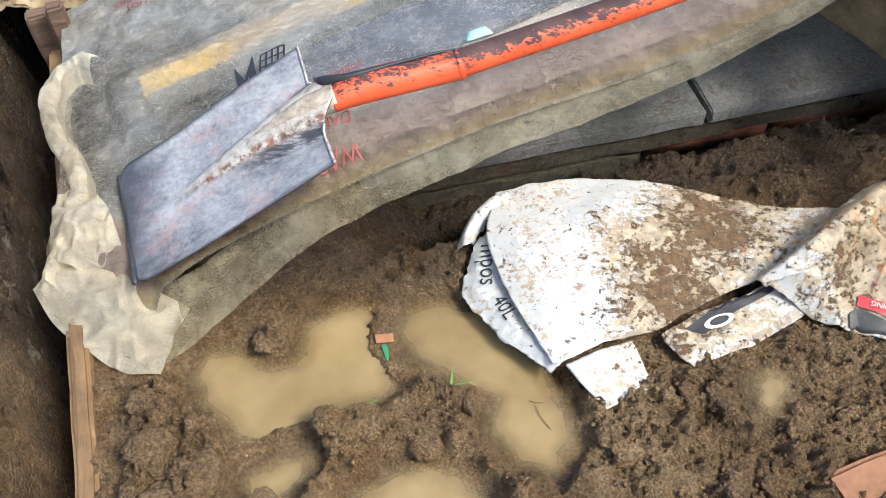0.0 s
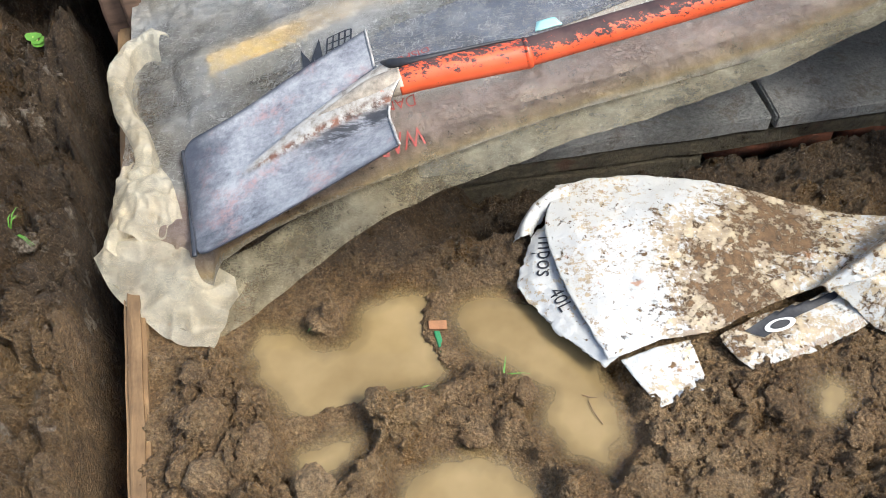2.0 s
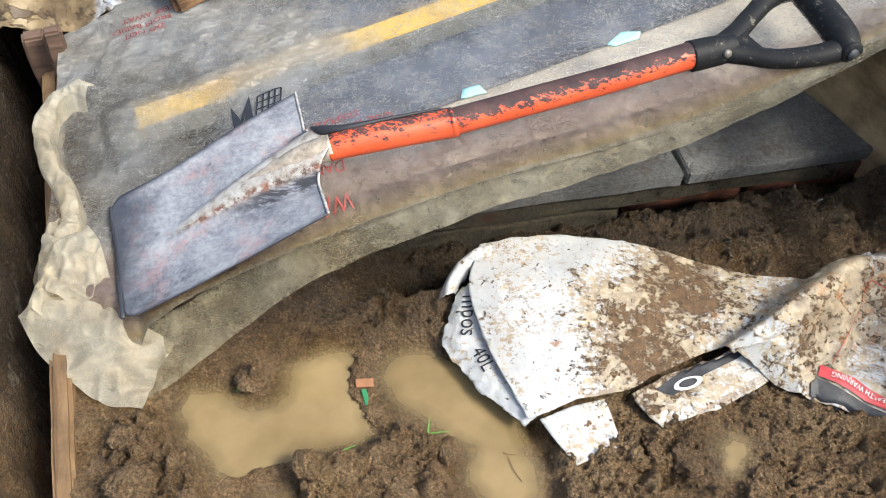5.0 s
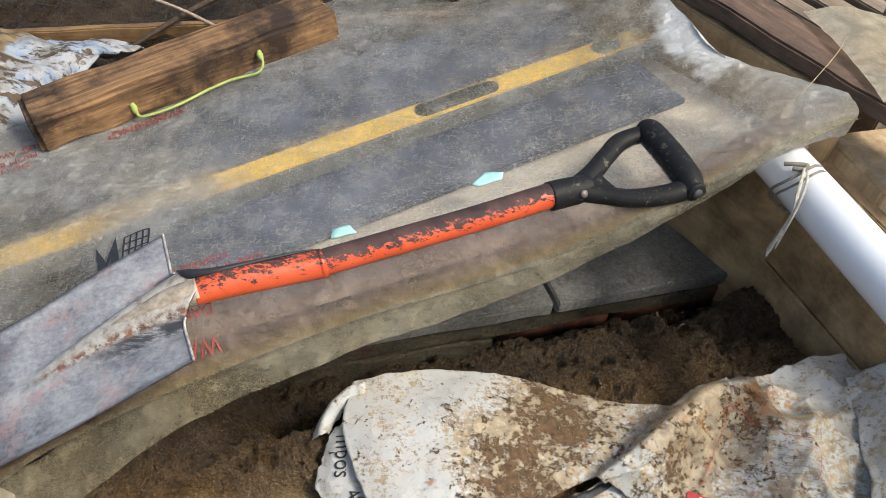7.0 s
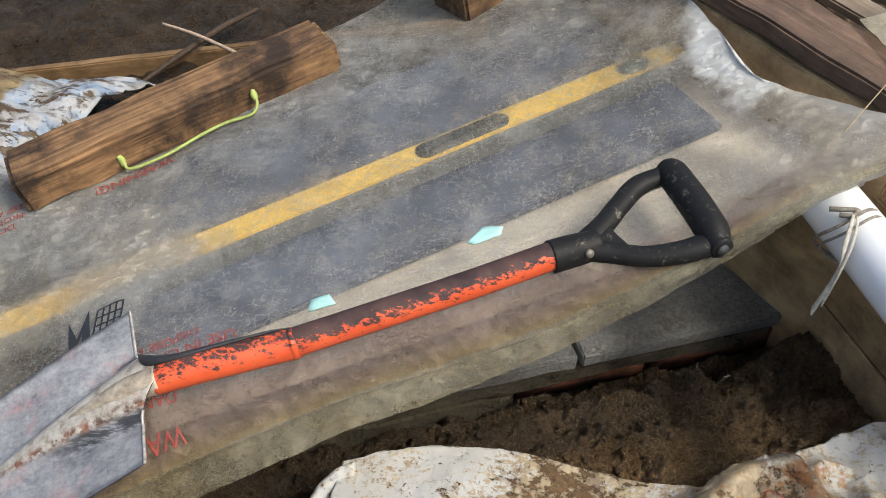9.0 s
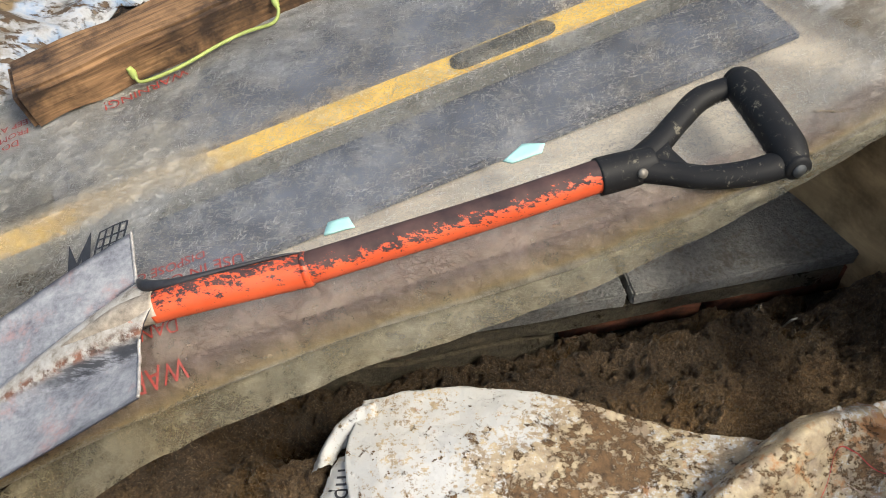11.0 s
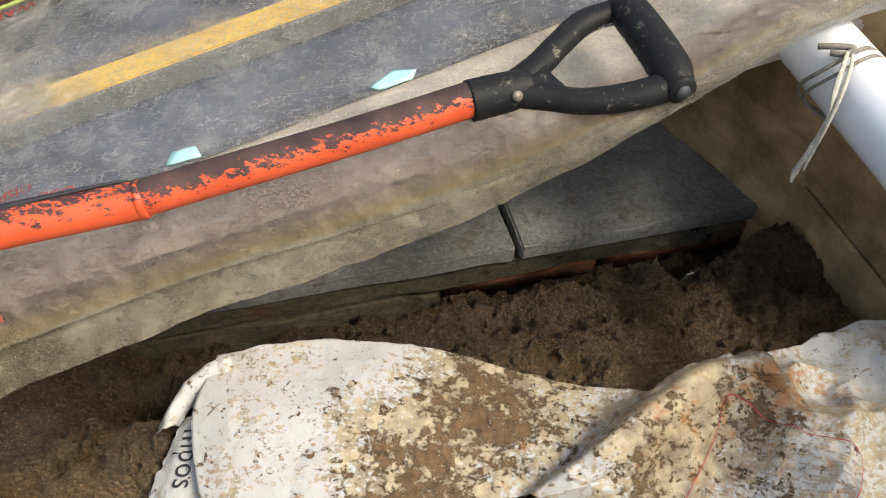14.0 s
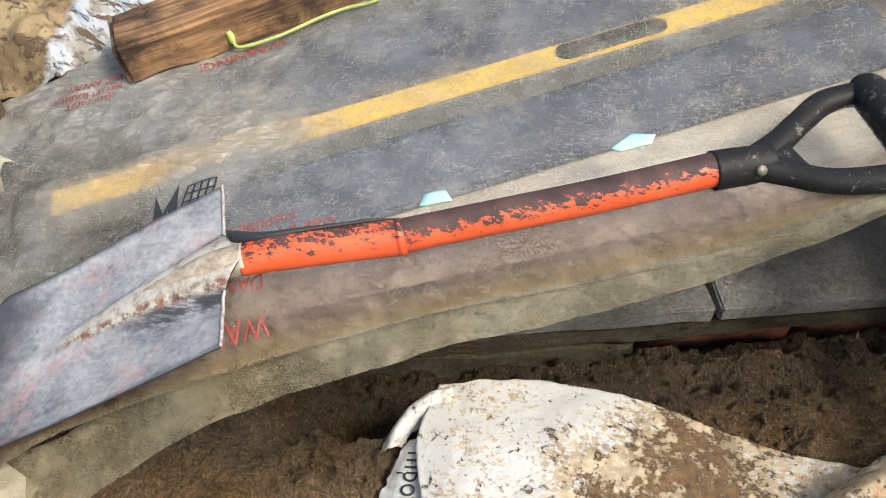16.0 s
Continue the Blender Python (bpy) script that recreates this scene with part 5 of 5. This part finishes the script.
printed(bars, RIGHT_TREE, GREY_PRINT, "rows of small grey print", 0.0022)
frame_bm = tube([(.537, .640, 0), (.575, .700, 0), (.592, .735, 0), (.65, .708, 0), (.708, .690, 0), (.716, .672, 0), (.700, .640, 0)], 0.00035, 4, 90, 0.2)
printed(frame_bm, RIGHT_TREE, RED_STRIP, "thin red frame line", 0.0022)

# ---- timber on the sheet ----
log_dir = math.degrees(math.atan2(.235, .46))
log = placed("timber_offcut", block((0.53, 0.098, 0.064), None, 0.008, 3, 0.0045, 60, 12), tilted(-.213, 1.345, -0.028, log_dir + 2.5), LOG_WOOD)
tagged(log, "weathered brown timber offcut weighing down the sheet", "timber offcut")
vine = thing("green_stem", (-.19, 1.30, .20), "cut green plant stem lying beside the timber", "plant stem")


def on_deck(x, y, up):
    return (x, y, deck_z(x) + up)


part("stem", tube([on_deck(-.283, 1.246, .018), on_deck(-.270, 1.240, .008), on_deck(-.22, 1.259, .010), on_deck(-.17, 1.296, .012), on_deck(-.135, 1.318, .012), on_deck(-.096, 1.328, .014), on_deck(-.088, 1.340, .024), on_deck(-.094, 1.352, .034)], 0.0026, 8, 60), GREEN, vine)
part("end_bud", tube([on_deck(-.288, 1.247, .03), on_deck(-.285, 1.248, .02), on_deck(-.281, 1.244, .012)], [0.004, 0.006, 0.004], 8, 10), GREEN, vine)
part("end_bud", tube([on_deck(-.096, 1.357, .04), on_deck(-.094, 1.352, .034), on_deck(-.090, 1.346, .028)], [0.003, 0.006, 0.004], 8, 10), GREEN, vine)
wood2 = placed("timber_block", block((0.16, 0.10, 0.16), None, 0.005, 2, 0.003, 10, 14), tilted(.268, 1.596, -0.078, 36), LOG_WOOD)
tagged(wood2, "short upright brown timber block standing on the sheet", "timber block")
twig = part("dry_stem", tube([on_deck(.545, .995, .028), on_deck(.575, .985, .034), on_deck(.61, 1.0, .035), (.66, 1.035, .40), (.70, 1.065, .435), (.74, 1.10, .468), (.755, 1.125, .485)], [0.0014, 0.0011, 0.0009, 0.0008, 0.0009, 0.0006], 6, 50), plain("pale_dry_stalk", (0.42, 0.33, 0.19), 0.8, vary=0.35, scale=150))
tagged(twig, "thin dry plant stem lying across the sheet corner", "twig")

# ---- edging planks, stakes ----
pl_turn = math.degrees(math.atan2(-1, 0.314))
edging = placed("edging_plank", block((1.35, 0.026, 0.29), None, 0.005, 2, 0.0014, 50, 16), pose(plank_x(.70) - .002, .70, -.115, 0, 0, pl_turn), PLANK)
tagged(edging, "weathered wooden plank on edge holding back the mud", "plank")
outer = placed("edging_plank", block((1.1, 0.022, 0.22), None, 0.004, 2, 0.004, 40, 17), pose(-.815, .98, -.03, 0, 0, pl_turn), PLANK)
tagged(outer, "weathered wooden plank on edge along the soil bank", "plank")
for x, y, h, s in ((-.635, 1.15, .10, .035), (-.592, 1.13, .13, .03), (-.655, 1.21, .09, .04)):
    st = placed("stake", block((s, s * .7, h + .2), None, 0.004, 2, 0.004, 8, x), pose(x, y, h / 2 - .1, 3, -2, 20), BEAM_WOOD)
    tagged(st, "short split wooden stake driven into the soil", "stake", "wooden stakes")

# ---- things in the mud ----
chip = thing("pot_shard", (-.073, .585, .004), "broken terracotta shard with green glaze in the puddle", "shard")
placed("shard", block((0.024, 0.012, 0.004), None, 0.0006, 1, 0.002, 4, 3), pose(-.074, .602, .006, 14, 10, 12), plain("orange_clay", (0.26, 0.12, 0.055), 0.8, vary=0.4), chip)
placed("glazed_side", block((0.008, 0.032, 0.003), None, 0.0006, 1, 0.0015, 5, 4), pose(-.070, .577, .003, 8, 25, 22), plain("green_glaze", (0.03, 0.17, 0.07), 0.3), chip)
frag = placed("brick_fragment", block((0.12, 0.05, 0.045), None, 0.006, 2, 0.004, 8, 18), pose(.485, .405, .018, 4, -3, 20), plain("orange_brick", (0.25, 0.12, 0.065), 0.85))
tagged(frag, "broken orange brick lying in the mud", "brick")
kerb = placed("concrete_edge", block((0.9, 0.16, 0.08), None, 0.006, 2, 0.004, 40, 19), pose(.77, .395, .012, 0, 0, 20), CONCRETE)
tagged(kerb, "rough concrete edge beside the muddy pit", "concrete edge", kind="structure")


def tuft(at, n, seed, spread, height, material, label):
    random.seed(seed)
    bm = bmesh.new()
    for _ in range(n):
        w, r = random.uniform(0, 6.283), random.uniform(0.4, 1) * spread
        d = Vector((math.cos(w), math.sin(w), 0))
        side = Vector((-d.y, d.x, 0)) * random.uniform(.0012, .0024)
        prev = None
        for k in range(5):
            f = k / 4
            c = Vector(at) + d * r * f + Vector((0, 0, height * math.sin(f * 2.4)))
            row = (bm.verts.new(c - side * (1 - f * .9)), bm.verts.new(c + side * (1 - f * .9)))
            if prev:
                bm.faces.new((prev[0], prev[1], row[1], row[0]))
            prev = row
    return tagged(part("grass_tuft", bm, material), label, "grass")


tuft((-.222, .585, .018), 7, 1, .022, .007, LEAF, "few green grass blades on a mud clod")
tuft((-.10, .495, .012), 4, 2, .03, .006, LEAF, "few green grass blades on the mud")
tuft((.01, .530, .012), 3, 3, .035, .005, LEAF, "few green grass blades on the mud")
tuft((-.665, .705, .004), 9, 4, .06, .03, LEAF, "weed blades growing from the soil bank")


def weed(at, n, seed, size):
    random.seed(seed)
    ob = thing("weed", at, "small green broad-leaved weed on the soil bank", "weed", "weeds")
    for k in range(n):
        w = random.uniform(0, 6.283)
        d = Vector((math.cos(w), math.sin(w), 0))
        c = Vector(at) + d * size * 1.2 + Vector((0, 0, size * random.uniform(.5, 1.1)))
        bm = bmesh.new()
        tip = [bm.verts.new(c + Vector((math.cos(q) * size * (1 + .15 * math.sin(3 * q)), math.sin(q) * size * .8, .06 * size * math.cos(2 * q)))) for q in np.linspace(0, 6.283, 13)[:-1]]
        mid = bm.verts.new(c - Vector((0, 0, size * .12)))
        for p, q in zip(tip, tip[1:] + tip[:1]):
            bm.faces.new((p, q, mid))
        part("leaf", bm, LEAF, ob)
        part("stalk", tube([at, tuple(c)], .0012, 5, 6), GREEN, ob)


weed((-.695, .700, .008), 3, 6, .017)
weed((-.585, .362, .010), 4, 7, .012)
weed((-.780, 1.10, .006), 3, 8, .014)


def stones(name, n, seed, where, size, material, label):
    """Loose crumbs as one mesh."""
    random.seed(seed)
    rs = np.random.RandomState(seed)
    verts, faces = [], []
    base = [(0, 0, 1), (.9, 0, .1), (.28, .85, 0), (-.73, .53, .1), (-.73, -.53, 0), (.28, -.85, .1), (0, 0, -.8)]
    tri = [(0, 1, 2), (0, 2, 3), (0, 3, 4), (0, 4, 5), (0, 5, 1), (6, 2, 1), (6, 3, 2), (6, 4, 3), (6, 5, 4), (6, 1, 5)]
    px, py = rs.uniform(where[0], where[1], n * 2), rs.uniform(where[2], where[3], n * 2)
    for x, y, z in zip(px, py, ground_z(px, py)):
        if len(faces) >= n * 10:
            break
        if z < -0.075 or (z < 0.004 and y < .7):
            continue
        r = size * rs.uniform(.4, 1) ** 2
        o = len(verts)
        rot = Euler(rs.uniform(0, 6, 3)).to_matrix()
        for b in base:
            v = rot @ (Vector(b) * r * rs.uniform(.75, 1.2))
            verts.append((x + v.x, y + v.y, z + r * .35 + v.z * .8))
        faces += [(o + p, o + q, o + s) for p, q, s in tri]
    me = bpy.data.meshes.new(name)
    me.from_pydata(verts, [], faces)
    me.materials.append(material)
    for p in me.polygons:
        p.use_smooth = True
    return tagged(new(name, me), label, "soil crumbs", kind="stuff")


def clod_mesh(seed, r):
    """A crumbly lump of clay."""
    bm = bmesh.new()
    bmesh.ops.create_icosphere(bm, subdivisions=4, radius=1)
    off = Vector((seed * 7.3, seed * 3.1, 0))
    for v in bm.verts:
        d = v.co.normalized()
        n = 0.30 * noise.noise(d * 1.3 + off) + 0.22 * abs(noise.noise(d * 3.1 + off)) + 0.14 * abs(noise.noise(d * 7.5 + off)) + 0.07 * noise.noise(d * 17 + off)
        v.co = Vector((d.x, d.y * 0.85, d.z * 0.62)) * r * (0.85 + n)
    me = bpy.data.meshes.new("mud_clod")
    bm.to_mesh(me)
    bm.free()
    me.materials.append(MUD)
    for p in me.polygons:
        p.use_smooth = True
    return me


clods = [clod_mesh(k + 1, 1.0) for k in range(5)]
rs = np.random.RandomState(21)
spots = [(-.222, .590, .020), (-.262, .400, .026), (-.30, .365, .030), (-.13, .468, .022), (-.085, .470, .026), (-.045, .490, .030), (-.02, .455, .024), (.035, .505, .018), (.02, .470, .016),
         (-.325, .43, .028), (-.335, .375, .024), (-.28, .47, .022), (-.345, .49, .022), (.10, .385, .03), (.17, .395, .026), (.21, .44, .021), (.26, .40, .028), (.30, .455, .022), (.345, .42, .028), (.43, .49, .024), (.46, .54, .026), (.33, .50, .020), (.19, .46, .018), (-.19, .36, .024)]
spots += [(x, y, rs.uniform(.008, .017)) for x, y in zip(rs.uniform(-.38, .5, 90), rs.uniform(.33, .58, 90))]
bank = [(plank_x(y) - .115 - d, y, r) for y, d, r in zip(rs.uniform(.30, .78, 60), rs.uniform(0, .20, 60), rs.uniform(.007, .022, 60))]
for x, y, r in bank:
    z = float(ground_z(np.array([x]), np.array([y]))[0])
    ob = new("mud_clod", clods[rs.randint(5)])
    ob.location, ob.rotation_euler, ob.scale = (x, y, z - .2 * r), (0, 0, rs.uniform(0, 6.28)), (r, r, r)
    tagged(ob, "rough drying clod on the soil bank", "mud clod", "bank clods")
for x, y, r in spots:
    z = float(ground_z(np.array([x]), np.array([y]))[0])
    if z < 0.006 and r < .0175 or (.12 < x < .5 and y > .52 and r < .0175):
        continue
    ob = new("mud_clod", clods[rs.randint(5)])
    ob.location, ob.rotation_euler, ob.scale = (x, y, max(z, .004) - .22 * r), (0, 0, rs.uniform(0, 6.28)), (r, r, r)
    tagged(ob, "crumbly lump of wet brown clay by the puddles", "mud clod", "mud clods")


stones("soil_crumbs", 3500, 3, (-.42, .55, .30, .72), .0055, MUD, "loose clay crumbs scattered on the mud")
stones("soil_clods", 220, 4, (.10, .76, .80, .99), .010, MUD, "broken clay clods at the foot of the slabs")
stones("bank_crumbs", 1500, 9, (-.80, -.50, .30, 1.1), .007, MUD, "loose drying crumbs on the soil bank")

# ---- far left: dirty bag, sticks and a sunk plank ----
heap = thing("dirty_bag", (-.58, 1.38, .0), "crumpled mud-caked white plastic bag on the soil", "plastic bag")
heap_bm = loft([[(-.92, 1.20, .02), (-.75, 1.17, .06), (-.61, 1.175, .085), (-.53, 1.195, .095), (-.485, 1.26, .09), (-.455, 1.31, .075)],
                [(-.92, 1.30, .05), (-.75, 1.28, .13), (-.62, 1.27, .14), (-.54, 1.29, .13), (-.49, 1.36, .12), (-.45, 1.41, .09)],
                [(-.92, 1.42, .05), (-.75, 1.42, .12), (-.63, 1.40, .13), (-.55, 1.42, .13), (-.46, 1.49, .11), (-.36, 1.55, .08)],
                [(-.92, 1.60, .0), (-.78, 1.62, .04), (-.66, 1.62, .06), (-.56, 1.60, .06), (-.43, 1.62, .05), (-.30, 1.64, .02)],
                [(-.92, 1.75, -.06), (-.80, 1.76, -.04), (-.68, 1.74, -.03), (-.58, 1.70, -.03), (-.46, 1.70, -.03), (-.31, 1.68, -.04)]],
               110, 90, lambda x, y, z: z + 0.022 * (1 - 2.2 * np.abs(fbm(x, y, 7, 4, 0.5, 71))))
k = Mat("mud_caked_white_plastic")
cake = k.math("MAXIMUM", k.ramp(k.noise(16, 7, 0.65, k.moved((1, 1.8, 1), (0, 0, -40)), 0.4), [(0.53, 0.0), (0.56, 1.0)]), k.math("MULTIPLY", k.ramp(k.noise(70, 6, 0.7), [(0.56, 0.0), (0.62, 1.0)]), 0.5))
east = k.node("ShaderNodeSeparateXYZ")
k.link(k.pos, east.inputs[0])
half = k.node("ShaderNodeMapRange")
half.inputs["From Min"].default_value, half.inputs["From Max"].default_value = -.555, -.545
k.link(k.math("ADD", east.outputs["X"], k.math("MULTIPLY", k.math("SUBTRACT", k.noise(12, 4, 0.6), 0.5), 0.06)), half.inputs["Value"])
tan = k.ramp(k.noise(8, 6, 0.65), [(0.36, (0.13, 0.085, 0.04)), (0.52, (0.27, 0.195, 0.10)), (0.66, (0.38, 0.30, 0.18))])
white = k.ramp(k.noise(14, 6, 0.65), [(0.38, (0.20, 0.18, 0.15)), (0.52, (0.38, 0.39, 0.41)), (0.66, (0.20, 0.28, 0.40))])
col = k.mix(cake, k.mix(half.outputs[0], tan, white), (0.085, 0.052, 0.026))
k.bump(k.math("ADD", cake, k.noise(50, 5, 0.6)), 0.004, 0.7)
part("bag_film", thicken(ragged(heap_bm, 0.004, 8), 0.002), k.set(Base_Color=col, Roughness=0.5), heap)
sunk = placed("sunk_plank", block((1.5, 0.02, 0.10), None, 0.003, 2, 0.003, 30, 23), pose(-.40, 1.835, -.075, 0, 0, 14.5), PLANK)
tagged(sunk, "half-buried wooden plank edge in the far soil", "plank")
stk = part("stick", tube([(-.38, 1.885, .02), (-.30, 1.85, .015), (-.20, 1.80, .0), (-.15, 1.775, -.01)], [0.003, 0.0042, 0.004, 0.003], 8, 20), plain("pale_stick_bark", (0.36, 0.27, 0.20), 0.8, vary=0.5, scale=150))
tagged(stk, "pale broken stick on the dark soil", "stick")
rt = part("root", tube([(-.20, 2.02, -.02), (-.26, 1.92, -.005), (-.33, 1.82, -.01), (-.40, 1.72, -.02)], [0.005, 0.007, 0.006, 0.004], 8, 24), plain("wet_root_bark", (0.05, 0.03, 0.018), 0.8, vary=0.5, scale=120))
tagged(rt, "dark muddy root lying in the soil", "root")
for pts in ([(.128, .478, .0015), (.118, .492, .003), (.112, .508, .002)], [(.105, .515, .002), (.115, .512, .003), (.122, .513, .002)]):
    tagged(part("straw", tube(pts, .0006, 5, 10), TWIG), "thin floating straw on the puddle", "straw", "floating straws")
